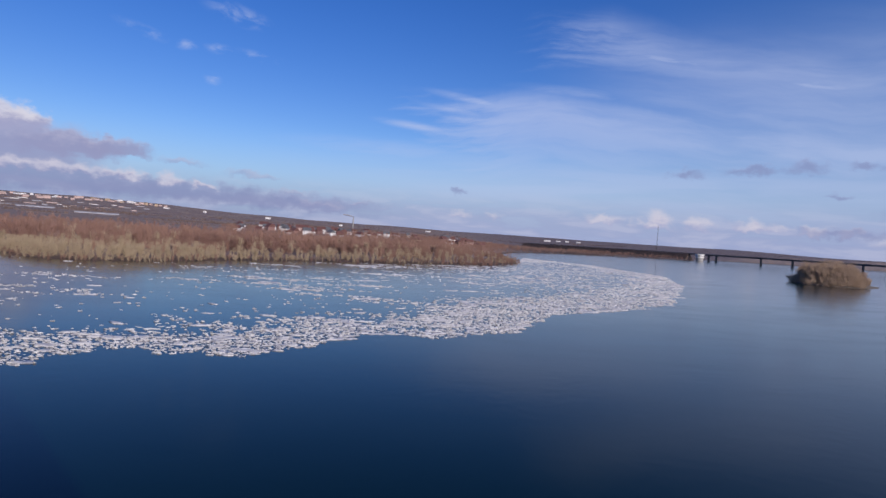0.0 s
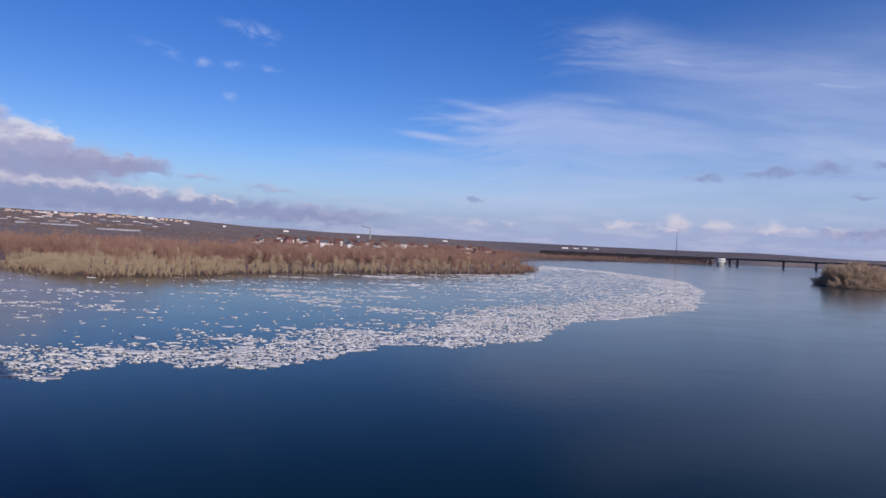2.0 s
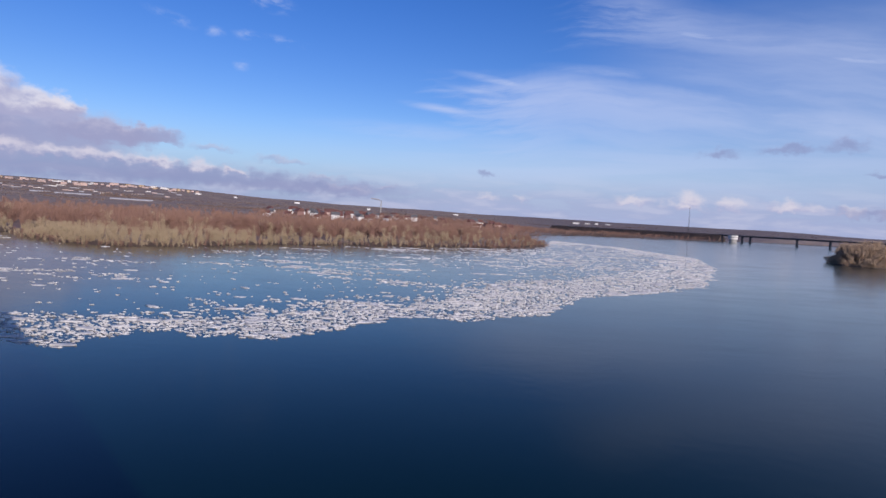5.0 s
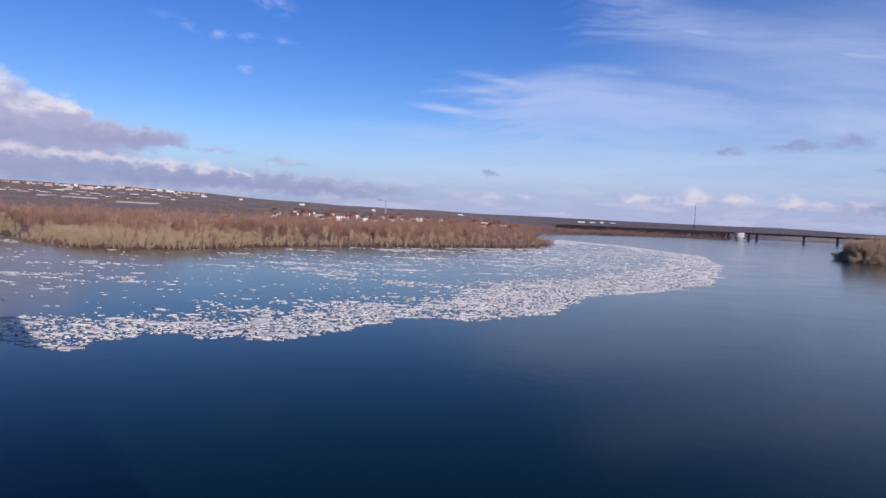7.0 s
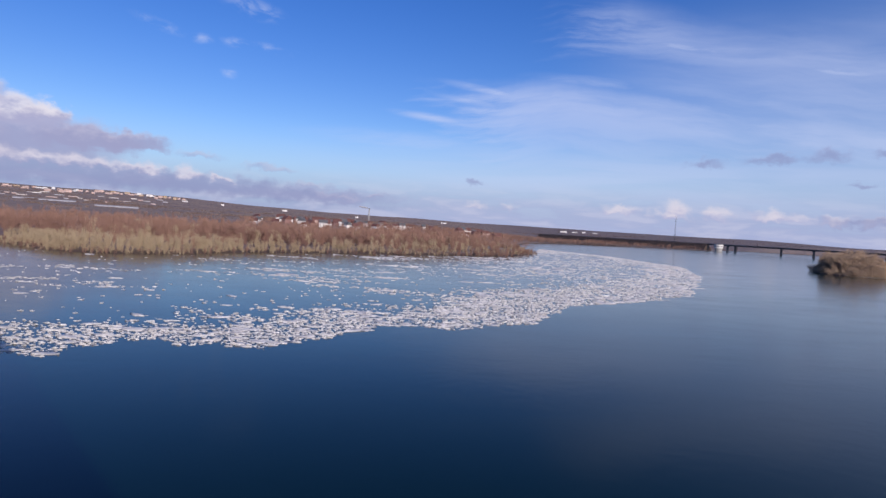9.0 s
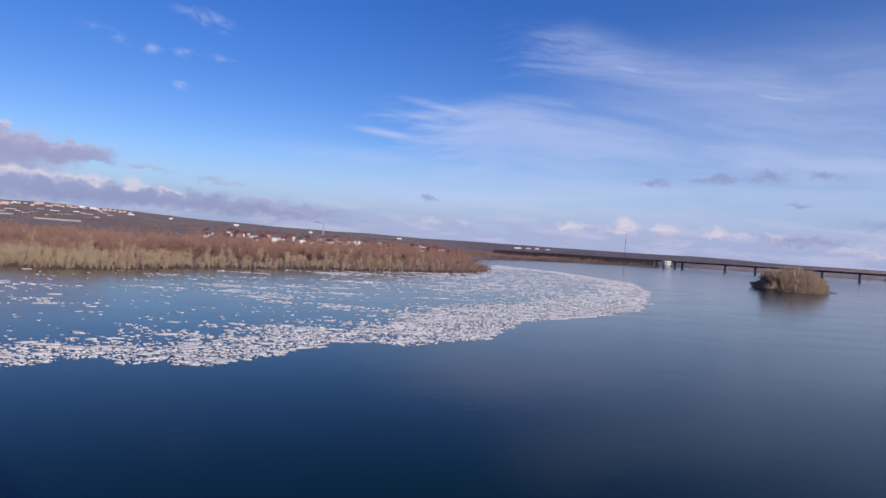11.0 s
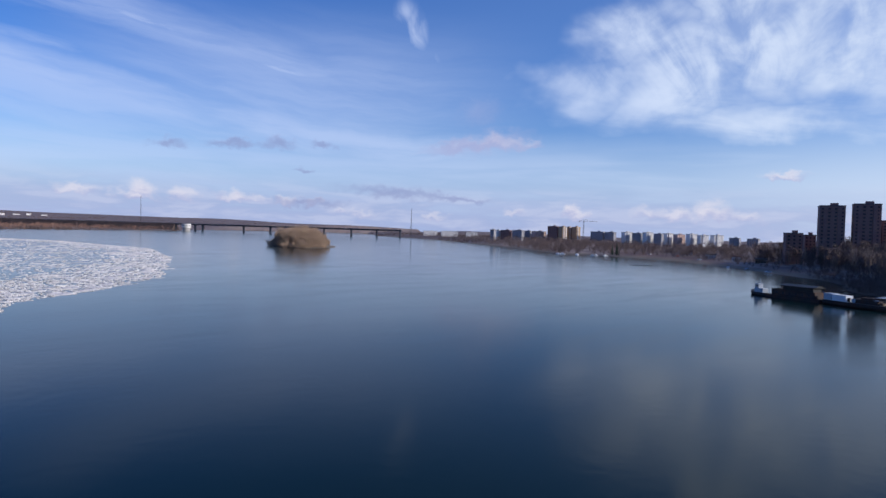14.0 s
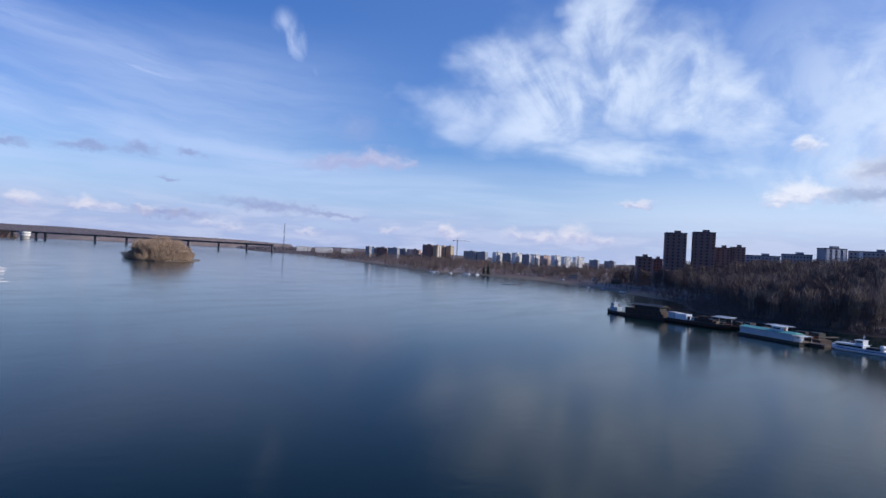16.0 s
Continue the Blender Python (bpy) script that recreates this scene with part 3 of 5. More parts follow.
def edge_distance(x, y):
    best = np.full(x.shape, 1e18)
    for (x0, y0), (x1, y1) in zip(EDGE[:-1], EDGE[1:]):
        dx, dy = x1 - x0, y1 - y0
        k = np.clip(((x - x0) * dx + (y - y0) * dy) / (dx * dx + dy * dy), 0, 1)
        best = np.minimum(best, np.hypot(x - x0 - k * dx, y - y0 - k * dy))
    return best


def ice_cover(x, y):
    """Share of the water that ice covers."""
    inside = polygon_distance(x, y, ICE)
    e = edge_distance(x, y)
    streaks = lattice(x * 0.4 + y * 0.15, y, 14.0, 4)
    band = np.interp(y / H, [4, 6, 8, 12, 18, 30, 45], [1.15, 1.35, 1.8, 2.1, 1.7, 1.5, 1.5]) * H * (1 + 0.35 * lattice(x, y, 40.0, 2))
    far = ramp01(x / H + 0.25 * y / H, 3.0, 6.5)
    rim = 1 - ramp01(e, 0.5 * band, 1.15 * band)
    cover = (0.88 + 0.6 * lattice(x, y * 1.3, 11.0, 5)) * rim + (1 - rim) * (0.012 + 0.20 * far + (0.95 + 0.4 * far) * np.clip(streaks - 0.08 + 0.5 * lattice(x * 0.6, y, 5.0, 9) - 0.05, 0, 1))
    cover = cover + 0.35 * lattice(x, y, 3.5, 7) * (cover > 0.1)
    cover = cover * (1 - 0.12 * ramp01(y / H, 12, 24)) + 0.08 * rim * ramp01(y / H, 14, 22)
    ragged = inside + 3.2 * lattice(x, y, 9.0, 3) + 1.2 * lattice(x, y, 2.5, 8)
    return np.where(ragged > 0, np.clip(cover, 0, 0.96), 0)


rng = np.random.default_rng(5)
cand = []
for lo, hi, cell in ((3.2, 9, 1.0), (9, 16, 1.6), (16, 26, 2.1), (26, 42, 3.0)):
    xs, ys = np.meshgrid(np.arange(-14 * H, 10 * H, cell), np.arange(lo * H, hi * H, cell))
    xs, ys = xs.ravel() + rng.uniform(-0.45, 0.45, xs.size) * cell, ys.ravel() + rng.uniform(-0.45, 0.45, ys.size) * cell
    big = rng.random(xs.size) < 0.06
    keep = (rng.random(xs.size) < ice_cover(xs, ys)) & (shore(xs, ys) < -2) & (np.abs(xs) < 0.95 * ys + 10)
    size = cell * np.where(big, rng.uniform(0.7, 2.2, xs.size), rng.uniform(0.14, 0.62, xs.size))
    cand.append(np.stack([xs, ys, size], 1)[keep])
floes = np.concatenate(cand)


def floe_shape(x, y, size, n=8, rough=True):
    ang = np.sort(rng.uniform(0, math.tau, n))
    rad = size * rng.uniform(0.55, 1.15, n)
    turn, flat = rng.normal(0.12, 0.35), rng.uniform(0.35, 0.75)
    px, py = 1.35 * rad * np.cos(ang), rad * np.sin(ang) * flat
    px, py = px * math.cos(turn) - py * math.sin(turn), px * math.sin(turn) + py * math.cos(turn)
    tip = rng.uniform(0.03, 0.12) + 0.03 * min(size, 2.5)
    low = np.stack([px, py, np.full(n, -0.06)], 1)
    up = np.stack([px * 0.9, py * 0.9, tip * rng.uniform(0.85, 1.05, n)], 1)
    inner = np.stack([px * 0.5, py * 0.5, tip * rng.uniform(0.1, 1.6, n)], 1)
    k, k2 = np.arange(n), (np.arange(n) + 1) % n
    if not rough:
        return np.concatenate([low, up, [[0, 0, tip]]]), np.concatenate([np.stack([k, k2, n + k2], 1), np.stack([k, n + k2, n + k], 1), np.stack([n + k, n + k2, np.full(n, 2 * n)], 1)])
    vs = np.concatenate([low, up, inner, [[0, 0, tip]]])
    fs = np.concatenate([np.stack([k, k2, n + k2], 1), np.stack([k, n + k2, n + k], 1), np.stack([n + k, n + k2, 2 * n + k2], 1),
                         np.stack([n + k, 2 * n + k2, 2 * n + k], 1), np.stack([2 * n + k, 2 * n + k2, np.full(n, 3 * n)], 1)])
    return vs, fs


hummock = []
for x, y, size in floes[(floes[:, 1] < 13 * H) & (floes[:, 2] > 0.45)]:
    for k in range(int(rng.integers(1, 4))):
        hummock.append((x + rng.normal(0, 0.55 * size), y + rng.normal(0, 0.4 * size), rng.uniform(0.07, 0.20)))
rank = np.argsort(np.hypot(floes[:, 0], floes[:, 1]) / np.maximum(floes[:, 2], 0.3))
for x, y, size in floes[rank[:260]]:
    vs, fs = floe_shape(x, y, size, 10)
    ob = new("ice_floe", bulk("ice_floe", vs, fs, M["ice"]))
    ob.location = (x, y, 0)
    tagged(ob, "white snow-covered ice floe adrift in open water", "ice floe", "drifting ice floes")
vs_all, fs_all, count = [], [], 0
for x, y, size in floes[rank[260:]]:
    vs, fs = floe_shape(x, y, size, 6 if y > 10 * H else 8, y < 10 * H)
    vs_all.append(vs + [x, y, 0])
    fs_all.append(fs + count)
    count += len(vs)
for x, y, size in hummock:
    vs = rng.normal(0, 0.5 * size, (4, 3)) + [[1.8 * size, 0, 0], [-1.2 * size, 0.7 * size, 0], [-1.0 * size, -0.7 * size, 0], [0, 0, 1.0 * size]]
    vs_all.append(vs + [x, y, 0.10])
    fs_all.append(np.array([(0, 1, 3), (1, 2, 3), (2, 0, 3), (0, 2, 1)]) + count)
    count += 4
tagged(new("brash_ice", bulk("brash_ice", np.concatenate(vs_all), np.concatenate(fs_all), M["ice"])), "broken white drift ice packed along the current", "ice", kind="stuff")


# ---- trees ----
def tree_shape(seed, height, spread, twigs, limbs=8, stems=1, bold=1.0, lean_out=0.42, long=1.0):
    """Bare tree or bush: stems with limbs, and a crown of thin twigs, as vertex and triangle arrays."""
    r = np.random.default_rng(seed)
    wood, ends = Geo(), []
    for stem in range(stems):
        lean = r.normal(0, 0.035, 2) * height if stems == 1 else r.normal(0, 0.55, 2) * spread
        high = height * (0.82 if stems == 1 else r.uniform(0.6, 0.85))
        thick = height * 0.018 / math.sqrt(stems)
        foot = r.normal(0, 0.12 * spread, 2) if stems > 1 else np.zeros(2)
        spine = [np.array([foot[0] + lean[0] * k * k, foot[1] + lean[1] * k * k, high * k]) for k in (0, 0.33, 0.66, 1.0)]
        for k in range(3):
            wood.tube(spine[k], spine[k + 1], thick * (1 - 0.3 * k), thick * (0.68 - 0.3 * k), 5 if stems == 1 else 3, False)
        for k in range(max(2, limbs // stems)):
            u = r.uniform(0.22, 0.95) if stems == 1 else r.uniform(0.05, 0.9)
            s = min(int(u * 3), 2)
            p = spine[s] + (spine[s + 1] - spine[s]) * (u * 3 - s)
            t = r.uniform(0, math.tau)
            reach = spread * r.uniform(0.5, 1.0) * (1.15 - 0.6 * u) * (1 if stems == 1 else 0.6)
            q = p + np.array([reach * math.cos(t), reach * math.sin(t), height * r.uniform(0.12, 0.3)])
            wood.tube(p, q, height * 0.007, height * 0.003, 3, False)
            ends.append((p, q))
        ends.append((spine[2], spine[3] + [0, 0, height * 0.14]))
        if stems > 1:
            ends.append((spine[0], spine[2]))
    wv = np.array(wood.v)
    wt = np.array([t for f in wood.f for t in ((f[0], f[1], f[2]), (f[0], f[2], f[3]))])
    tv = np.zeros((twigs * 3, 3))
    for k in range(twigs):
        p, q = ends[r.integers(len(ends))]
        o = p + (q - p) * r.uniform(0.1, 1.0) + r.normal(0, 0.065 * height, 3) * [1, 1, 0.6]
        o[2] = np.clip(o[2], 0.0, 0.93 * height)
        way = np.array([r.normal(0, lean_out), r.normal(0, lean_out), r.uniform(0.5, 1.3)])
        way *= long * height * r.uniform(0.08, 0.21) / np.linalg.norm(way)
        side = np.array([r.normal(), r.normal(), r.normal() * 0.3])
        side *= bold * height * r.uniform(0.004, 0.010) / np.linalg.norm(side)
        tv[3 * k:3 * k + 3] = o - side, o + side, o + way
    tv[:, 2] = np.minimum(tv[:, 2], height)
    return (wv, wt), (tv, np.arange(twigs * 3).reshape(-1, 3))


def forest(name, spots, shapes, mat, label, seed, category="trees"):
    """Many bare trees as one mass. spots: rows of x, y, z, scale."""
    r = np.random.default_rng(seed)
    vs, ts, n = [], [], 0
    for x, y, z, s in spots:
        t = r.uniform(0, math.tau)
        c, sn = math.cos(t), math.sin(t)
        rot = np.array([[c, sn, 0], [-sn, c, 0], [0, 0, 1]]) * s
        for v, f in shapes[r.integers(len(shapes))]:
            vs.append(v @ rot + [x, y, z - 0.2])
            ts.append(f + n)
            n += len(v)
    return tagged(new(name, bulk(name, np.concatenate(vs), np.concatenate(ts), mat)), label, category, kind="stuff")


def tree_things(spots, shapes, mat, name, label, group, seed):
    r = np.random.default_rng(seed)
    kinds = []
    for wood, crown in shapes:
        kinds.append((bulk("trunk", *wood, M["bark"]), bulk("crown", *crown, mat)))
    for x, y, z, s in spots:
        ob = thing(name, Matrix.LocRotScale((x, y, z - 0.2), Euler((0, 0, r.uniform(0, math.tau))), (s, s, s)), label, "tree", group)
        trunk, crown = kinds[r.integers(len(kinds))]
        part("trunk", trunk, None, ob)
        part("crown", crown, None, ob)


def scatter(n, seed, b0, b1, r0, r1, test, smin, smax, wet=0.8):
    """Spots on land within a sector that pass a test of (shore distance, x, y, rng)."""
    r = np.random.default_rng(seed)
    b, q = np.radians(r.uniform(b0, b1, n)), np.exp(r.uniform(math.log(r0), math.log(r1), n))
    x, y = q * np.sin(b), q * np.cos(b)
    d = shore(x, y)
    k = test(d, x, y, r) & (d > wet)
    x, y = x[k], y[k]
    return np.stack([x, y, land(x, y), r.uniform(smin, smax, len(x))], 1)


tall = [tree_shape(s, 15.0, 3.8, 480, 12, 1, 0.75, 0.32, 1.2) for s in (1, 2, 3, 4, 5)]
bush = [tree_shape(s, 13.0, 3.6, 300, 8, 5, 0.8, 0.16, 1.8) for s in (6, 7, 8, 9, 10)]
reed = [tree_shape(s, 8.0, 3.0, 44, 4, 2, 1.2, 0.18, 1.8) for s in (41, 42, 43)]
isle_bush = [tree_shape(s, 13.0, 5.0, 600, 18, 5, 0.8, 0.28, 1.4) for s in (26, 27, 28, 30)]
far_bush = [tree_shape(s, 13.0, 5.2, 92, 5, 3, 1.6, 0.25, 1.5) for s in (15, 16, 17, 18)]
far_shrub = [tree_shape(s, 8.0, 4.6, 52, 3, 2, 1.9, 0.35, 1.4) for s in (19, 20, 21, 22)]
wood_tall = [tree_shape(s, 15.0, 3.6, 170, 7, 1, 1.0, 0.30, 1.3) for s in (31, 32, 33)]
wood_bush = [tree_shape(s, 13.0, 4.4, 150, 6, 3, 1.0, 0.30, 1.3) for s in (34, 35, 36)]
# the spit: a front row of willows at the water, thickets behind
front = scatter(15000, 21, -50, 8, 11 * H, 40 * H, lambda d, x, y, r: (d < 20), 0.75, 1.1, -3.0)
front[:, 3] *= 0.27 + 0.25 * ramp01(shore(front[:, 0], front[:, 1]), -3, 24) + 0.10 * lattice(front[:, 0], front[:, 1], 30.0, 11)
inner = scatter(4600, 22, -50, 8, 12 * H, 42 * H, lambda d, x, y, r: (d > 14) & (d < 120) & (r.random(d.size) < 0.6), 0.8, 1.2)
inner[:, 3] *= 0.46 + 0.52 * ramp01(shore(inner[:, 0], inner[:, 1]), 14, 105) + 0.12 * lattice(inner[:, 0], inner[:, 1], 40.0, 12)


def tan_share(spots):
    """Which spots of the spit bear tan willow; the rest is red-brown."""
    b, d = np.degrees(np.arctan2(spots[:, 0], spots[:, 1])), shore(spots[:, 0], spots[:, 1])
    want = np.interp(d, [0, 6, 20, 45, 85], [0.75, 1.05, 1.0, 0.6, 0.14]) * np.interp(b, [-12, -4, 4], [1.0, 0.55, 0.2])
    return want + 0.35 * lattice(spots[:, 0], spots[:, 1], 26.0, 13) > np.random.default_rng(77).random(len(spots))


rim, rest = front[:300], np.concatenate([front[300:], inner])
tree_things(rim[tan_share(rim)], bush, M["twig_tan"], "willow_tree", "bare tan willow standing at the water's edge", "willows on the spit", 31)
tree_things(rim[~tan_share(rim)], bush, M["twig_red"], "willow_tree", "bare red-brown willow at the water's edge", "willows on the spit", 34)
forest("willow_thicket", rest[tan_share(rest)], bush, M["twig_tan"], "dense bare tan willow thicket on flooded ground", 41)
sedge = scatter(12000, 35, -50, 8, 11 * H, 40 * H, lambda d, x, y, r: (d < 12), 0.2, 0.45, -3.5)
sedge[:, 2] = np.maximum(sedge[:, 2], -0.3)
forest("shore_brush", sedge, reed, M["twig_red"], "low red-brown brush standing in the shallows", 52)
forest("spit_thicket", rest[~tan_share(rest)], bush, M["twig_red"], "red-brown willow thicket behind the tan rim", 46)
forest("brown_thicket", scatter(3000, 23, -52, 7, 15 * H, 53 * H, lambda d, x, y, r: (d > 70) & (d < 900) & (r.random(d.size) < 0.8), 0.8, 1.3),
       far_bush, M["twig_red"], "red-brown bare scrub behind the willows", 42)
forest("far_scrub", scatter(4200, 24, -10, 26, 34 * H, 140 * H, lambda d, x, y, r: (d < 460), 0.9, 2.0), far_shrub, M["twig_red"], "low brown scrub on the far bank", 43)
# the island
isle = scatter(2600, 25, 29, 36.5, 29 * H, 41 * H, lambda d, x, y, r: (np.hypot(x - ISLAND[0], y - ISLAND[1]) < 110), 1.35, 1.9, 3.0)
isle = isle[np.degrees(np.arctan2(isle[:, 0], isle[:, 1])) < 35.0 + np.random.default_rng(9).normal(0, 0.15, len(isle))]
isle[:, 3] *= (0.52 + 0.40 * ramp01(shore(isle[:, 0], isle[:, 1]), 2, 12)) * np.random.default_rng(10).uniform(0.62, 1.12, len(isle)) * (1 + 0.25 * lattice(isle[:, 0], isle[:, 1], 22.0, 16))
edge = np.degrees(np.arctan2(isle[:, 0], isle[:, 1]))
isle[:, 3] *= (0.5 + 0.5 * ramp01(35.0 - edge, 0, 1.5)) * (0.62 + 0.38 * ramp01(edge - 29.9, 0, 1.3))
tree_things(isle[:230], isle_bush, M["twig_gold"], "poplar_tree", "bare golden-brown poplar on the river island", "trees on the island", 32)
fringe = scatter(2600, 36, 28.5, 37, 29 * H, 41 * H, lambda d, x, y, r: (np.hypot(x - ISLAND[0], y - ISLAND[1]) < 112) & (d < 16), 0.5, 1.0, -1.0)
fringe = fringe[np.degrees(np.arctan2(fringe[:, 0], fringe[:, 1])) < 34.7]
forest("island_brush", fringe, far_shrub, M["twig_gold"], "low golden brush round the island shore", 54)
# right bank
forest("bank_scrub", scatter(15000, 26, 40, 74, 17 * H, 105 * H, lambda d, x, y, r: (d > 5) & (d < 190) & (d > np.interp(np.degrees(np.arctan2(x, y)), [58, 60, 66, 74], [5, 16, 24, 42])) & (r.random(d.size) < 0.6), 0.8, 1.7), far_shrub, M["twig_grey"],
       "dark bare scrub along the far bank", 44)
slope = scatter(7200, 27, 72, 112, 12.5 * H, 29 * H, lambda d, x, y, r: (d > 9) & (d < 200) & ((d > np.interp(np.degrees(np.arctan2(x, y)), [72, 77, 81, 84], [45, 34, 26, 9]))) & (np.hypot(x - 327, y + 42) > 20) & ((x > 327) | (np.abs(y + 42) > 19)) & (r.random(d.size) < 0.6), 0.7, 1.15)
tree_things(slope[:240], tall, M["twig_grey"], "bank_tree", "bare grey deciduous tree on the wooded river bank", "trees on the wooded bank", 33)
low_bank = scatter(5200, 28, 63, 112, 12.5 * H, 40 * H, lambda d, x, y, r: (d > np.interp(np.degrees(np.arctan2(x, y)), [63, 70, 75, 78, 82], [30, 20, 10, 3, 2])) & (d < 60) & (np.hypot(x - 327, y + 42) > 17) & ((x > 300) | (np.abs(y + 36) > 12)) & (r.random(d.size) < 0.8), 0.35, 0.85)
forest("bank_bushes", low_bank, far_shrub, M["twig_grey"], "low dark bushes along the water below the wood", 47)
wet_edge = scatter(4000, 30, 76.5, 99, 11.8 * H, 30 * H, lambda d, x, y, r: (d < 24) & (np.hypot(x - 327, y + 42) > 12), 0.35, 0.8, 0.3)
forest("bank_brush", wet_edge, far_shrub, M["twig_grey"], "low dark brush at the waterline below the wood", 49)
wood = slope[240:]
pale = lattice(wood[:, 0], wood[:, 1], 34.0, 14) + 0.35 * np.random.default_rng(15).normal(size=len(wood)) > 0.22
forest("bank_wood", wood[~pale], wood_bush + wood_tall, M["twig_grey"], "dense bare grey wood on the steep bank", 45)
forest("bank_poplars", wood[pale], wood_tall, M["twig_dun"], "pale bare poplars among the grey wood", 53)
# scattered clumps over the far hills
clump = [((np.array([(-2, 0, 0), (2, 0, 0), (0, 0, 4.2), (0, -2, 0), (0, 2, 0), (0.3, 0, 3.6), (-1.4, -1.4, 0), (1.4, 1.4, 0), (0, 0.5, 3.9)], dtype=float), np.arange(9).reshape(3, 3)),)]
forest("hill_scrub", scatter(30000, 29, -46, 48, 1350, 4400, lambda d, x, y, r: (lattice(x, y, 330.0, 6) + 0.3 * r.normal(size=d.size) > np.interp(np.degrees(np.arctan2(x, y)), [-20, -5, 8], [0.42, 0.2, -0.15])), 0.35, 1.2), clump, M["twig_grey"], "scattered brown scrub on the far slopes", 48)

forest("house_scrub", scatter(2600, 37, -20, 6, 1100, 1750, lambda d, x, y, r: (d > 60), 0.5, 1.0), far_shrub, M["twig_red"], "red-brown scrub between the houses", 56)
# belts of trees and hedges that run across the far slopes
rows = []
belt_rng = np.random.default_rng(17)
for k in range(46):
    b0, dist, span = belt_rng.uniform(-44, 12), belt_rng.uniform(1700, 3900), belt_rng.uniform(2.0, 8.0)
    tilt = belt_rng.uniform(-260, 260)
    for u in np.linspace(0, 1, int(span * 16)):
        if belt_rng.random() < 0.8:
            q = dist + tilt * u + belt_rng.normal(0, 10)
            x, y = at(b0 + span * u, q)
            rows.append((x, y, ground_z(x, y), belt_rng.uniform(0.7, 1.9)))
forest("field_hedges", rows, clump, M["twig_grey"], "dark hedges and tree belts across the far fields", 55)


# ---- buildings ----
def block(name, bearing, dist, width, depth, top, storeys, turn, wall, label, roof="roof_grey", cols=6, side_cols=3, side="", category="apartment block", group="", bands=()):
    """Flat-roofed block; its front faces the river, turned by turn degrees."""
    x, y = at(bearing, dist)
    z0 = ground_z(x, y) - 1.5
    ob = thing(name, pose(x, y, z0, 0, 0, -bearing + turn), label, category, group)
    h = top - z0
    shell = part("wall", Geo().box(0, 0, 0, width, depth, h), M[wall], ob)
    top_slab = part("roof", Geo().box(0, 0, h, width + 0.5, depth + 0.5, 0.7), M[roof], ob)
    part("roof_house", Geo().box(width * 0.1, 0, h + 0.7, min(6, width * 0.3), min(5, depth * 0.5), 2.0), M[wall], top_slab)
    # paler slab on the sun-facing side: sunlight put into the wall colour
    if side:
        part("side_wall", Geo().box(width / 2 + 0.15, 0, 0, 0.3, depth - 0.2, h - 0.3), M[side], ob, "side wall in a paler sunlit tone")
    step = (h - 2.5) / storeys
    ww, wh = width / cols * 0.38, step * 0.44
    pane = Geo().box(0, 0, 0, ww, 0.12, wh).mesh("window", M["glass"])
    pane2 = Geo().box(0, 0, 0, 0.12, depth / max(side_cols, 1) * 0.45, wh).mesh("window", M["glass"])
    for s in range(max(0, storeys // 4), storeys):
        z = 2.0 + s * step + step * 0.25
        for k in range(cols):
            part("window", pane, None, shell).location = ((k + 0.5) / cols * width - width / 2, -depth / 2 - 0.02, z)
        for k in range(side_cols):
            part("window", pane2, None, shell).location = (width / 2 + (0.32 if side else 0.02), (k + 0.5) / side_cols * depth - depth / 2, z)
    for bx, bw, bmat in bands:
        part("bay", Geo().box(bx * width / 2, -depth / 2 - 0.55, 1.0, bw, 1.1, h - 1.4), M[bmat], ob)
    return ob


TW = 25 * H
RIBS = ((-0.55, 2.6, "brick_dark"), (0.55, 2.6, "brick_dark"))
block("apartment_tower", 77.81, TW, 16.4, 16, 50.6, 15, 6, "brick_dark", "dark brick apartment tower above the wooded bank", cols=4, side_cols=4, bands=RIBS)
block("apartment_tower", 80.09, TW, 16.6, 16, 51.9, 15, 6, "brick_dark", "dark brick apartment tower beside a lower brick block", cols=4, side_cols=4, bands=RIBS)
block("apartment_block", 81.6, TW + 11, 11, 14, 40.2, 11, 6, "brick_dark", "narrow dark brick block between a tower and a lower wing", cols=3, side_cols=3)
block("apartment_block", 82.77, TW + 14, 10.5, 14, 41.2, 11, 6, "brick_dark", "lower dark brick block stepped beside a tower", cols=3, side_cols=3)
block("apartment_block", 75.25, 26 * H, 12, 12, 29.8, 8, 10, "brick_dark", "small dark brick block among bare trees", cols=3, side_cols=3)
block("apartment_block", 76.38, 27 * H, 8, 12, 28.8, 7, 10, "brick_dark", "small dark brick house block beside towers", cols=3, side_cols=3)
FAR = 30 * H
block("long_block", 84.6, FAR, 29, 13, 37.6, 7, 10, "panel_grey", "long grey flat-roofed block behind bare trees", cols=9)
block("long_block", 87.1, FAR + 10, 24, 13, 40.4, 7, 10, "panel_grey", "long grey slab block behind bare trees", cols=9)
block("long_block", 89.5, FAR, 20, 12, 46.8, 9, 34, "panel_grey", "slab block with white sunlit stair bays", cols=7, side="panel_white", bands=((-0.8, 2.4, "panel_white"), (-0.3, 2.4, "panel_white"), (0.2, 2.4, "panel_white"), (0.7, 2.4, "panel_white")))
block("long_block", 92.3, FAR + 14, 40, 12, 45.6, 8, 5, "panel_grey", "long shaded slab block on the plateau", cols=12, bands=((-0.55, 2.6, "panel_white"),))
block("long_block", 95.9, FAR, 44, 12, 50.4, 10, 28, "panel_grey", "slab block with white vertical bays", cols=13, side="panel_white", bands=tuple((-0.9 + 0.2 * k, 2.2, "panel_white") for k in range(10)))
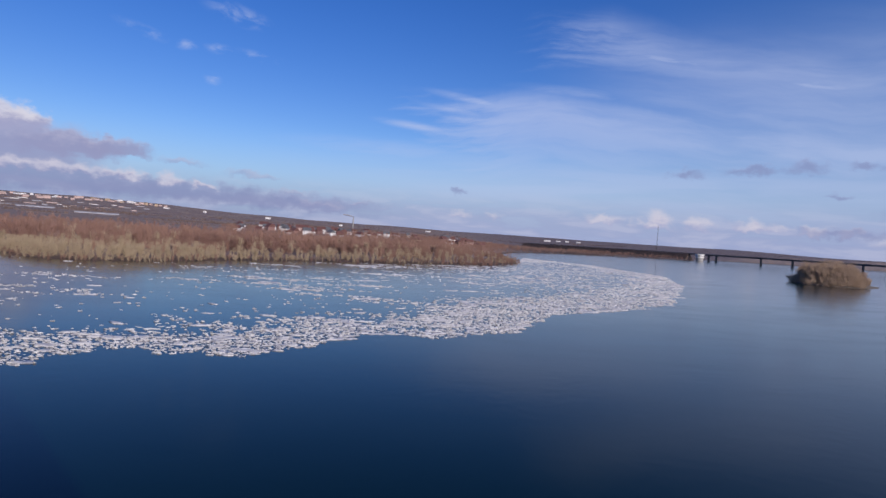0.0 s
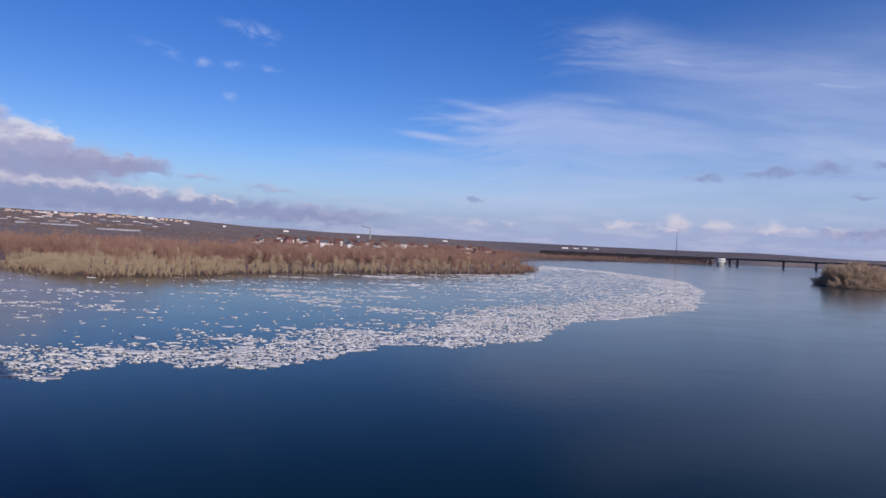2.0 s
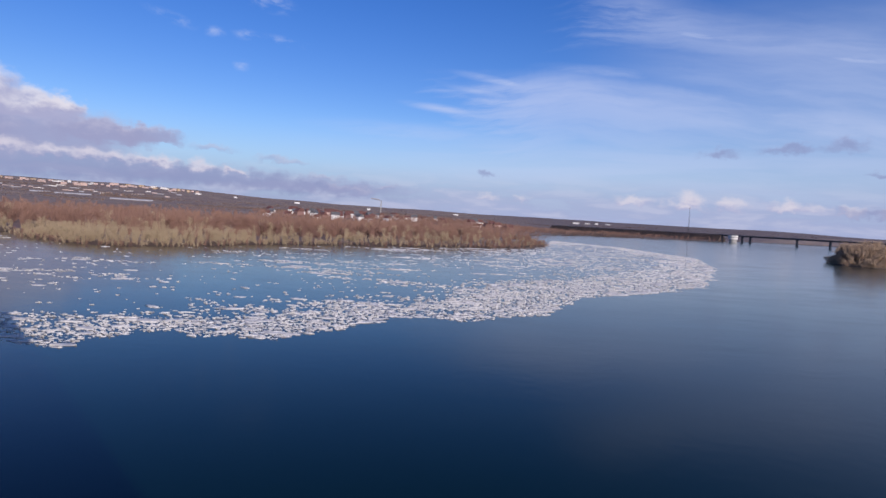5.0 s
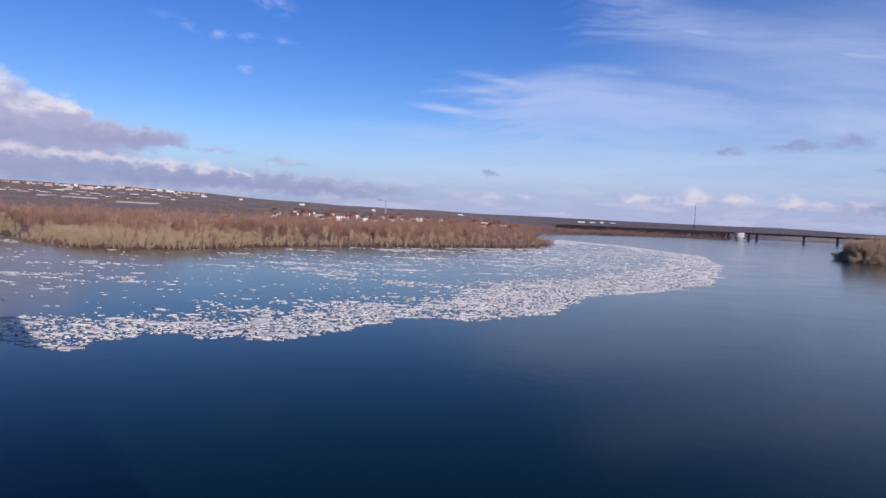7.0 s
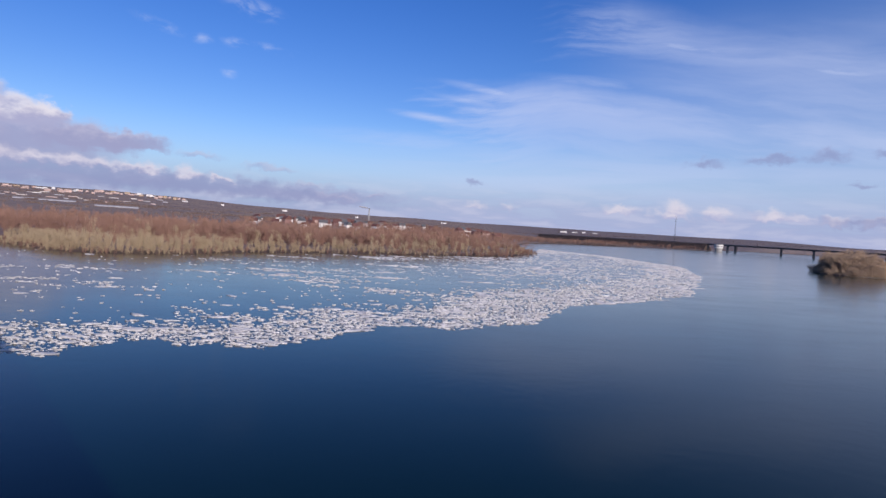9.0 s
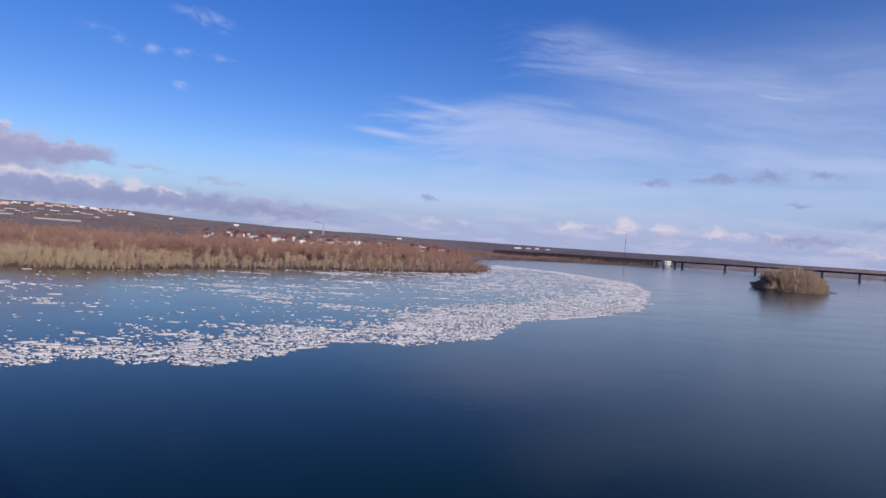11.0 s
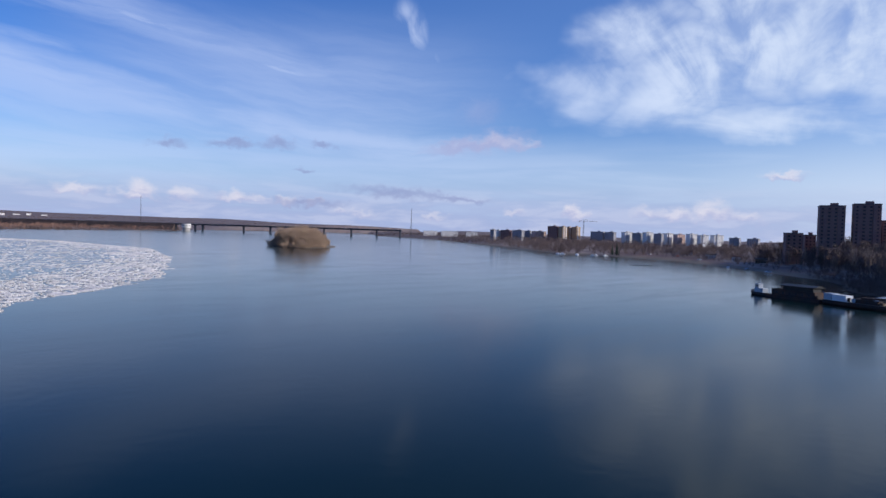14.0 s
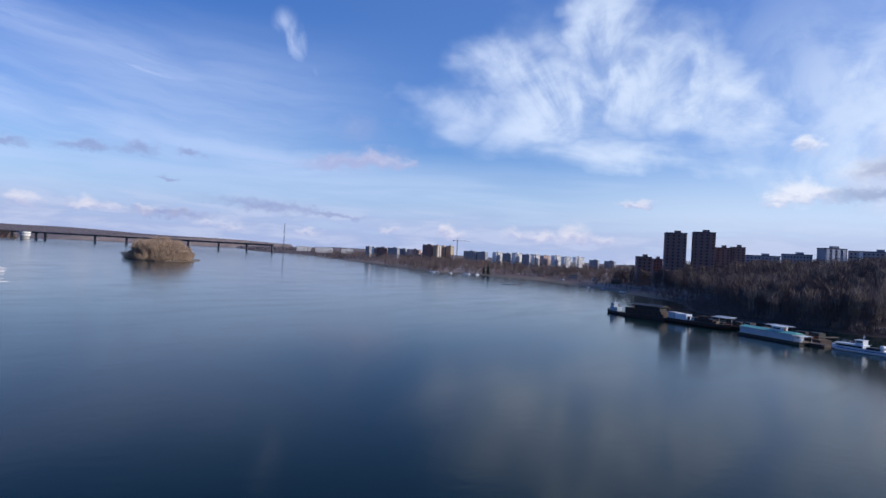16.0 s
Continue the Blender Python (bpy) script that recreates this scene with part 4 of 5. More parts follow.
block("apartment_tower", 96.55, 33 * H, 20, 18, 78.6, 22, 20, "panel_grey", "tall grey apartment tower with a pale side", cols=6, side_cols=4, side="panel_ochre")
block("apartment_block", 98.2, 32 * H, 11, 12, 55.5, 10, 25, "brick_dark", "brown brick block half hidden by trees", cols=4, side="panel_pink")
block("apartment_block", 99.5, 33 * H, 10, 12, 54.0, 10, 25, "brick_dark", "unfinished brown brick block under a crane", cols=4)

# the far estate across the bend
EST = 66 * H
# sun and shade put into wall tones: pale where sunlit, grey where shaded
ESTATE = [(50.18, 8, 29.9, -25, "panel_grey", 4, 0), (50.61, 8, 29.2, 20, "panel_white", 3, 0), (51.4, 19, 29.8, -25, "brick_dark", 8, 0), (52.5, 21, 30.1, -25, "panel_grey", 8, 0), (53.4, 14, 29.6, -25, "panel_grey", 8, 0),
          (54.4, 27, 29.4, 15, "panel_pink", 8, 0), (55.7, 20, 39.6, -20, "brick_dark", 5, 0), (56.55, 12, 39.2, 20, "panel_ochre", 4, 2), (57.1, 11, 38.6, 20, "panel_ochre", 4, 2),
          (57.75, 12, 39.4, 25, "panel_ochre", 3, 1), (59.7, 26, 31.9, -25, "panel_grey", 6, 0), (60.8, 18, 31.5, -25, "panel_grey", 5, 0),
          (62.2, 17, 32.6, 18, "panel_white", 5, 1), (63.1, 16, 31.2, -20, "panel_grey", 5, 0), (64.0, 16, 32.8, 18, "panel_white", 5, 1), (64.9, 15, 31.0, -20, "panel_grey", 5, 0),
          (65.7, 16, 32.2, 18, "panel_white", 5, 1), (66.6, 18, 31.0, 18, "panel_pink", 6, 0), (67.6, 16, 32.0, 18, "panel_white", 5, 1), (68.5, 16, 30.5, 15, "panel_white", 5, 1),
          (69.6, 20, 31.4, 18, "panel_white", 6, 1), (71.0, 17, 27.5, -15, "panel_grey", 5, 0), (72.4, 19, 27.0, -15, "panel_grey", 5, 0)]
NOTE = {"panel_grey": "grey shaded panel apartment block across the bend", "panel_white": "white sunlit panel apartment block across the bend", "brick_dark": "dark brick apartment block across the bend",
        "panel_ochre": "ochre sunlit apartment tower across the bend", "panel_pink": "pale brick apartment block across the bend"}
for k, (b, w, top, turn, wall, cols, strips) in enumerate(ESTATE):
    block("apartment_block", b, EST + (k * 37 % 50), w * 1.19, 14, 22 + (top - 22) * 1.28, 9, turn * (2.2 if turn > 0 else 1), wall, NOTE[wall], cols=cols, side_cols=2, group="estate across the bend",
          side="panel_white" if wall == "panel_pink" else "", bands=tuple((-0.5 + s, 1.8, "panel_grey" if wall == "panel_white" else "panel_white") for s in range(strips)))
for b, w, top, dist in ((44.3, 40, 21.5, 98), (46.1, 46, 22, 92), (48.2, 30, 21, 86)):
    block("warehouse", b, dist * H, w * 1.2, 16, top + 4, 3, 5, "panel_white", "long white riverside warehouse", cols=16, side_cols=2, category="warehouse")


def tower_crane(bearing, dist, height, jib):
    x, y = at(bearing, dist)
    z = ground_z(x, y)
    ob = thing("tower_crane", pose(x, y, z, 0, 0, -bearing + 10), "grey lattice tower crane over a building site", "crane")
    h = height - z
    mast = Geo()
    for sx, sy in ((-1, -1), (1, -1), (1, 1), (-1, 1)):
        mast.tube((sx, sy, 0), (sx, sy, h), 0.22, 0.22, 4)
    n = int(h / 2.5)
    for k in range(n):
        for (ax, ay), (bx, by) in (((-1, -1), (1, -1)), ((1, -1), (1, 1)), ((1, 1), (-1, 1)), ((-1, 1), (-1, -1))):
            mast.tube((ax, ay, k * h / n), (bx, by, (k + 1) * h / n), 0.12, 0.12, 3, False)
    part("mast", mast, M["steel_dark"], ob)
    arm = Geo().tube((-jib * 0.35, 0, h), (jib, 0, h), 0.5, 0.35, 4).tube((0, 0, h), (0, 0, h + 5), 0.7, 0.2, 4)
    arm.tube((0, 0, h + 5), (jib * 0.7, 0, h + 0.4), 0.12, 0.12, 3).tube((0, 0, h + 5), (-jib * 0.33, 0, h + 0.4), 0.12, 0.12, 3)
    part("jib", arm, M["steel_dark"], ob)
    part("counterweight", Geo().box(-jib * 0.32, 0, h - 2, 2.5, 2, 2), M["concrete"], ob)
    part("cab", Geo().box(1.8, -0.9, h - 2.2, 1.8, 1.6, 2), M["panel_white"], ob)


tower_crane(58.4, EST + 60, 22 + (EST + 60) * 0.025, 32)
tower_crane(98.9, 36 * H, 72, 16)


def lattice_mast(bearing, dist, top, label):
    x, y = at(bearing, dist)
    z = ground_z(x, y)
    h = top - z
    ob = thing("radio_mast", pose(x, y, z), label, "mast")
    for k in range(3):
        c, s = math.cos(k * math.tau / 3), math.sin(k * math.tau / 3)
        part("leg", Geo().tube((3.2 * c, 3.2 * s, 0), (0.7 * c, 0.7 * s, h), 0.3, 0.2, 4), M["steel_dark"], ob)
    brace = Geo()
    n = 16
    for k in range(n):
        r0, r1 = 3.2 - 2.5 * k / n, 3.2 - 2.5 * (k + 1) / n
        for q in range(3):
            a0, a1 = q * math.tau / 3, (q + 1) * math.tau / 3
            brace.tube((r0 * math.cos(a0), r0 * math.sin(a0), h * k / n), (r1 * math.cos(a1), r1 * math.sin(a1), h * (k + 1) / n), 0.14, 0.14, 3, False)
    part("bracing", brace, M["steel_dark"], ob)
    part("antenna", Geo().tube((0, 0, h - 1), (0, 0, h + 5), 0.25, 0.1, 5), M["steel_dark"], ob)


lattice_mast(19.2, 120 * H, 22 + 120 * H * 0.040, "tall dark lattice radio mast on the far bank")
lattice_mast(42.5, 99 * H, 22 + 99 * H * 0.036, "tall dark lattice mast at the river bend")

# chimney and large white buildings on the far plain
def far_box(name, bearing, dist, w, d, h, wall, label, category, roof="roof_grey", turn=0.0, group=""):
    x, y = at(bearing, dist)
    z = ground_z(x, y) - 1
    ob = thing(name, pose(x, y, z, 0, 0, -bearing + turn), label, category, group)
    part("wall", Geo().box(0, 0, 0, w, d, h), M[wall], ob)
    part("roof", Geo().box(0, 0, h, w + 1, d + 1, 1.0), M[roof], ob)
    rows = max(1, int(h / 7))
    pane = Geo().box(0, 0, 0, w / 9, 0.3, h / rows * 0.3).mesh("window", M["panel_grey" if dist > 2500 else "glass"])
    for s in range(rows):
        for k in range(4):
            part("window", pane, None, ob).location = ((k - 1.5) * w / 4.3, -d / 2 - 0.1, h / rows * (s + 0.35))
    return ob


x, y = at(-8.5, 3000)
chim = thing("chimney", pose(x, y, ground_z(x, y)), "tall grey industrial chimney on the plain", "chimney")
top = 22 + 3000 * 0.0245 - ground_z(x, y)
part("shaft", Geo().tube((0, 0, 0), (0, 0, top), 3.4, 2.0, 12), M["concrete"], chim)
part("rim", Geo().tube((0, 0, top), (0, 0, top + 2.5), 2.4, 2.4, 12), M["steel_dark"], chim)
r = random.Random(8)
plume, u = [], 0.0
for k in range(9):
    u = k / 8
    w = 1.6 + 4.0 * u * (1.2 - u)
    plume.append([(-3 - 46 * u, w * math.cos(q * math.tau / 8) * r.uniform(0.8, 1.2), top + 3 + 7 * u ** 0.6 + w * math.sin(q * math.tau / 8) * r.uniform(0.8, 1.2)) for q in range(8)])
smoke = thing("smoke", pose(x, y, ground_z(x, y)), "thin dark smoke drifting from the tall chimney", "smoke")
part("trail", Geo().loft(plume), M["panel_grey"], smoke)
for k in range(46):
    b = -39.5 + 15.5 * k / 46 + r.uniform(-0.2, 0.2)
    h = r.choice((7, 9, 12, 15)) if b > -35 else r.choice((5, 7, 9))
    wall = r.choice(("panel_white", "panel_pink", "panel_pink", "panel_ochre", "panel_pink"))
    far_box("apartment_block", b, r.uniform(3500, 4050), r.uniform(14, 34), 14, h, wall, {"panel_white": "white apartment block on the city hill", "panel_pink": "pale pink apartment block on the city hill",
            "panel_ochre": "orange-brown apartment block on the city hill"}[wall], "apartment block", group="city on the hill", turn=r.uniform(-20, 30))
for k in range(28):
    far_box("depot", -39 + 13.5 * k / 28, r.uniform(2700, 3400), r.uniform(14, 40), 14, r.uniform(3.0, 4.8), r.choice(("panel_white", "panel_grey", "panel_pink")), "low pale depot building on the hillside", "depot",
            group="depots on the hillside", turn=r.uniform(-10, 20), roof=r.choice(("panel_grey", "roof_red", "roof_grey")))
for b, dist, w, h in ((-16.1, 3600, 28, 10), (-9.6, 3300, 16, 9), (-1.5, 3500, 28, 7), (9.6, 3900, 40, 9), (10.6, 3950, 30, 6), (11.4, 3950, 22, 9), (12.4, 3950, 30, 5), (-21.4, 3500, 16, 8)):
    far_box("works_building", b, dist, w, 24, h, "panel_white", "large white works building on the plain", "factory")


def greenhouse(bearing, dist, w):
    x, y = at(bearing, dist)
    ob = thing("greenhouse", pose(x, y, ground_z(x, y) - 0.5, 0, 0, -bearing), "long pale glasshouse on the plain", "greenhouse", "glasshouses on the plain")
    n = 6
    for k in range(n):
        part("bay", Geo().box(0, k * 9, 0, w, 9, 3.0).gable(0, k * 9, 3.0, w, 9, 2.4, 0), M["panel_grey"], ob)


for b, dist, w in ((-36.0, 2500, 60), (-33.8, 2450, 110), (-29.6, 2150, 120)):
    greenhouse(b, dist, w)


def villa(bearing, dist, w, d, h, wall, roof, turn, label):
    x, y = at(bearing, dist)
    ob = thing("house", pose(x, y, ground_z(x, y) - 0.5, 0, 0, -bearing + turn), label, "house", "houses behind the willows")
    shell = part("wall", Geo().box(0, 0, 0, w, d, h), M[wall], ob)
    top = part("roof", Geo().gable(0, 0, h, w, d, d * 0.48), M[roof], ob)
    part("chimney", Geo().box(w * 0.25, d * 0.15, h + d * 0.2, 0.9, 0.9, d * 0.4), M["brick_dark"], top)
    pane = Geo().box(0, 0, 0, 1.6, 0.15, 1.7).mesh("window", M["glass"])
    for s in range(max(1, int(h / 3.2))):
        for k in (-0.3, 0.0, 0.3):
            part("window", pane, None, shell).location = (k * w, -d / 2 - 0.03, 1.2 + 3.0 * s)


GROUPS = ((-18.2, 4, 0.4), (-15.6, 9, 0.7), (-14.2, 9, 0.6), (-12.4, 13, 0.8), (-10.6, 13, 0.8), (-8.9, 9, 0.7), (-7.2, 6, 0.7), (-5.2, 5, 0.6), (-2.5, 4, 1.2), (0.3, 6, 0.5), (1.4, 5, 0.6), (3.2, 4, 0.9))
for mid_b, n, wide in GROUPS:
    for k in range(n):
        b = mid_b + r.gauss(0, wide)
        wall, roof = r.choice((("panel_white", "roof_red"), ("panel_white", "roof_red"), ("panel_white", "roof_grey"), ("panel_pink", "roof_red"), ("brick_dark", "roof_red"), ("brick_dark", "roof_red"), ("panel_white", "roof_grey")))
        tint = {"panel_white": "white-walled", "brick_dark": "brick", "panel_pink": "pale pink"}[wall] + (" house with a red pitched roof" if roof == "roof_red" else " house with a grey pitched roof")
        s = r.uniform(0.75, 1.25)
        villa(b, r.uniform(1180, 1650), r.uniform(11, 19) * s, r.uniform(10, 14) * s, r.uniform(5.5, 9.0) * s, wall, roof, r.uniform(-60, 60), tint + " among brown scrub")

# ---- the far bridge ----
A, B = np.array((44.0, 104.0)) * H, np.array((61.0, 77.0)) * H
run = (B - A) / np.linalg.norm(B - A)


def on_line(bearing):
    """Place where the bridge crosses a bearing."""
    t = math.tan(radians(bearing))
    k = (t * A[1] - A[0]) / (run[0] - t * run[1])
    return A + k * run


deck_z = 26.0
p0, p1 = on_line(7.5), on_line(41.6)
mid, length = (p0 + p1) / 2, float(np.linalg.norm(p1 - p0))
ang = math.degrees(math.atan2(run[1], run[0]))
far_bridge = thing("road_bridge", pose(mid[0], mid[1], 0, 0, 0, ang), "long dark girder bridge over the distant river", "bridge")
part("deck", Geo().box(0, 0, deck_z - 0.8, length, 12, 0.8), M["concrete"], far_bridge)
for sy in (-4.5, 4.5):
    part("girder", Geo().box(0, sy, deck_z - 4.6, length, 0.8, 3.8), M["steel_dark"], far_bridge)
    part("parapet", Geo().box(0, sy * 1.28, deck_z, length, 0.3, 1.2), M["steel_dark"], far_bridge)
e0, e1 = on_line(7.5), on_line(21.9)
u0, u1 = float(np.dot(e0 - mid, run)), float(np.dot(e1 - mid, run))
part("embankment", Geo().loft([[(u0, -26, -1), (u0, 26, -1), (u0, 6, deck_z - 1.5), (u0, -6, deck_z - 1.5)], [(u1, -26, -1), (u1, 26, -1), (u1, 6, deck_z - 1.5), (u1, -6, deck_z - 1.5)]]), M["earth_dark"], far_bridge, "scrubby dark earth embankment")
cover = []
for k in range(800):
    u, q = r.uniform(u0, u1), r.random() ** 0.7
    side = -26 + 20 * q
    w = mid + run * u + np.array((-run[1], run[0])) * side
    cover.append((w[0], w[1], -1 + (deck_z - 0.5) * q, r.uniform(0.35, 0.9)))
forest("embankment_scrub", cover, far_shrub, M["twig_grey"], "low dark scrub on the bridge embankment", 51)
spots = [on_line(b) for b in (21.9, 23.46, 24.06, 27.46, 29.75, 32.1, 34.5, 36.97, 39.32, 41.5)]
for q in spots:
    u = float(np.dot(q - mid, run))
    shaft = Geo().box(u, 0, -3, 3.2, 9, deck_z - 3).box(u, 0, deck_z - 6.0, 4.4, 11, 1.4).box(u, 0, -3, 5, 11, 4.6)
    part("pier", shaft, M["steel_dark"], far_bridge)

x, y = at(22.75, 108 * H)
pump = thing("pump_house", pose(x, y, 0, 0, 0, -22.9), "white round river pump house on a concrete shaft", "pump house")
part("shaft", Geo().tube((0, 0, -3), (0, 0, 12), 12.5, 12.5, 20), M["concrete"], pump)
part("drum", Geo().tube((0, 0, 12), (0, 0, 25), 16.0, 16.0, 20), M["panel_white"], pump)
part("roof", Geo().tube((0, 0, 25), (0, 0, 29), 16.6, 6.0, 20), M["roof_grey"], pump)
for k in range(20):
    t = k * math.tau / 20
    part("window", Geo().box(16.0 * math.cos(t), 16.0 * math.sin(t), 16, 0.3, 2.4, 4.4, math.degrees(t)), M["glass"], pump)
part("gangway", Geo().box(-26, 4, 12.5, 24, 2.4, 0.8), M["steel_dark"], pump)


# ---- moored vessels, by place of one end and the other in eye heights ----
def berth(a, b):
    """Pose of a vessel between two plan points, bow at the second, and its length."""
    a, b = Vector((*a, 0)) * H, Vector((*b, 0)) * H
    mid = (a + b) / 2
    return pose(mid.x, mid.y, 0, 0, 0, math.degrees(math.atan2((b - a).y, (b - a).x))), (b - a).length


def hull(length, beam, low, high, bow=0.22, stern=0.9, sheer=0.5):
    """Hull shell from stern (-x) to bow (+x)."""
    rings = []
    for k in range(13):
        u = k / 12
        half = beam / 2 * (min(1.0, stern + u * 1.2) if u < 1 - bow else max(0.03, 1 - ((u - 1 + bow) / bow) ** 2.0))
        top = high + sheer * max(0, (u - 0.55) / 0.45) ** 2
        x = -length / 2 + length * u
        rake = 0.0 if u < 0.8 else -(u - 0.8) / 0.2 * length * 0.035
        rings.append([(x + rake, -half * 0.75, low), (x, -half, (low + top) * 0.5), (x, -half, top), (x, half, top), (x, half, (low + top) * 0.5), (x + rake, half * 0.75, low)])
    return Geo().loft(rings)


def rail(geo, x0, x1, y, z, h=1.0, step=1.6, r=0.03):
    n = max(1, int(abs(x1 - x0) / step))
    for k in range(n + 1):
        x = x0 + (x1 - x0) * k / n
        geo.tube((x, y, z), (x, y, z + h), r, r, 4)
    for q in (0.5, 1.0):
        geo.tube((x0, y, z + h * q), (x1, y, z + h * q), r, r, 4)
    return geo


def windows(ob, x0, x1, y, z, w, h, n):
    pane = Geo().box(0, 0, 0, w, 0.08, h).mesh("window", M["glass"])
    for k in range(n):
        for side in (-1, 1):
            part("window", pane, None, ob).location = (x0 + (x1 - x0) * (k + 0.5) / n, side * y, z)


def passenger_boat(a, b):
    m, n = berth(a, b)
    m = m @ Matrix.Diagonal((1, 1, 0.66, 1))
    ob = thing("passenger_boat", m, "white and blue river passenger boat moored at the bank", "boat")
    part("hull", hull(n, 4.6, -0.4, 1.3, sheer=0.7), M["paint_white"], ob)
    part("stripe", hull(n * 0.99, 4.68, 0.85, 1.3, sheer=0.72), M["paint_blue"], ob, "blue hull stripe")
    part("bulwark", hull(n * 0.985, 4.62, 1.3, 1.85, sheer=0.75), M["paint_white"], ob)
    cabin = part("cabin", Geo().box(n * 0.15, 0, 1.6, n * 0.46, 3.7, 1.7), M["paint_white"], ob)
    windows(cabin, -n * 0.06, n * 0.36, 1.87, 2.1, 1.0, 0.8, 8)
    part("cabin_roof", Geo().box(n * 0.15, 0, 3.3, n * 0.49, 4.1, 0.15), M["paint_white"], ob)
    wheel = part("wheelhouse", Geo().box(0, 0, 3.45, 2.2, 2.6, 2.0).box(0, 0, 5.45, 2.6, 3.0, 0.15), M["paint_white"], ob)
    part("wheelhouse_window", Geo().box(1.1, 0, 4.4, 0.1, 2.2, 0.8).box(0, -1.32, 4.4, 1.7, 0.08, 0.8).box(0, 1.32, 4.4, 1.7, 0.08, 0.8), M["glass"], wheel)
    part("mast", Geo().tube((-0.6, 0, 5.4), (-0.6, 0, 8.2), 0.12, 0.06, 6).tube((-0.6, -0.9, 7.0), (-0.6, 0.9, 7.0), 0.05, 0.05, 5), M["paint_white"], ob)
    after = part("after_cabin", Geo().box(-n * 0.22, 0, 1.4, n * 0.2, 3.0, 1.5), M["hull_black"], ob, "dark after cabin")
    windows(after, -n * 0.31, -n * 0.13, 1.52, 1.9, 0.7, 0.6, 3)
    part("funnel", Geo().box(-n * 0.34, 0, 1.6, 1.0, 1.2, 2.6), M["paint_white"], ob)
    for side in (-1, 1):
        part("railing", rail(Geo(), n * 0.0, n * 0.37, side * 1.95, 3.45), M["paint_white"], ob)
    part("awning", Geo().box(-n * 0.42, 0, 3.4, n * 0.12, 3.6, 0.12).tube((-n * 0.46, 1.6, 1.7), (-n * 0.46, 1.6, 3.4), 0.05, 0.05, 5).tube((-n * 0.46, -1.6, 1.7), (-n * 0.46, -1.6, 3.4), 0.05, 0.05, 5), M["paint_white"], ob)
    part("lifebuoy", Geo().tube((-n * 0.22, -1.5, 2.6), (-n * 0.22, -1.62, 2.6), 0.35, 0.35, 12), M["orange"], ob)


def work_boat(a, b):
    m, n = berth(a, b)
    m = m @ Matrix.Diagonal((1, 1, 0.8, 1))
    ob = thing("work_boat", m, "low black and white work boat moored at the bank", "boat")
    part("hull", hull(n, 3.8, -0.4, 0.8, sheer=0.6), M["hull_black"], ob)
    part("rubbing_band", hull(n * 0.995, 3.9, 0.55, 0.95, sheer=0.62), M["paint_white"], ob)
    deck_house = part("deck_house", Geo().box(-n * 0.12, 0, 0.9, n * 0.4, 2.8, 1.5), M["hull_black"], ob)
    windows(deck_house, -n * 0.3, n * 0.06, 1.42, 1.5, 0.9, 0.6, 5)
    part("house_roof", Geo().box(-n * 0.12, 0, 2.4, n * 0.43, 3.1, 0.14), M["paint_white"], ob)
    part("wheelhouse", Geo().box(n * 0.02, 0, 2.5, 2.2, 2.2, 1.5).box(n * 0.02, 0, 4.0, 2.5, 2.5, 0.12), M["paint_white"], ob)
    part("wheelhouse_window", Geo().box(n * 0.02 + 1.12, 0, 3.1, 0.08, 1.8, 0.7).box(n * 0.02, -1.12, 3.1, 1.7, 0.08, 0.7), M["glass"], ob)
    part("mast", Geo().tube((n * 0.02, 0, 4.1), (n * 0.02, 0, 6.2), 0.07, 0.04, 6), M["paint_white"], ob)
    part("winch", Geo().tube((n * 0.3, -0.6, 1.2), (n * 0.3, 0.6, 1.2), 0.4, 0.4, 10), M["orange"], ob)
    for side in (-1, 1):
        part("railing", rail(Geo(), n * 0.12, n * 0.42, side * 1.3, 1.0, 0.8), M["paint_white"], ob)


def house_boat(a, b):
    m, n = berth(a, b)
    m = m @ Matrix.Diagonal((1, 1, 0.8, 1))
    ob = thing("house_boat", m, "long pale houseboat with a turquoise roof on a dark pontoon", "houseboat")
    part("pontoon", Geo().box(0, 0, -0.4, n, 6.6, 1.3), M["hull_black"], ob)
    part("deck", Geo().box(0, 0, 0.9, n + 0.4, 7.0, 0.15), M["wood"], ob)
    wall = part("wall", Geo().box(-n * 0.06, 0, 1.05, n * 0.84, 5.2, 2.6), M["paint_pale"], ob)
    part("roof", Geo().gable(-n * 0.06, 0, 3.65, n * 0.84, 5.2, 0.7, 0.35), M["paint_teal"], ob, "turquoise sheet roof")
    part("roof_cabin", Geo().box(n * 0.08, 0, 4.1, 4.0, 2.6, 1.6).box(n * 0.08, 0, 5.7, 4.6, 3.0, 0.14), M["paint_white"], ob)
    part("roof_cabin_window", Geo().box(n * 0.08, -1.32, 4.6, 3.0, 0.08, 0.7), M["glass"], ob)
    part("flag_box", Geo().box(n * 0.17, 0, 4.1, 0.4, 0.4, 1.5), M["orange"], ob)
    part("railing", rail(Geo(), n * 0.37, n * 0.5, -3.2, 1.05, 1.1, 0.9, 0.05), M["paint_white"], ob)
    part("canopy", Geo().box(n * 0.43, 0, 3.2, n * 0.12, 5.0, 0.14).tube((n * 0.48, -2.3, 1), (n * 0.48, -2.3, 3.2), 0.08, 0.08, 5).tube((n * 0.48, 2.3, 1), (n * 0.48, 2.3, 3.2), 0.08, 0.08, 5), M["paint_white"], ob)
    for k in range(3):
        part("tank", Geo().tube((n * (0.385 + 0.035 * k), -1.5, 1.05), (n * (0.385 + 0.035 * k), -1.5, 2.5), 0.5, 0.5, 10), M["paint_white"], ob)


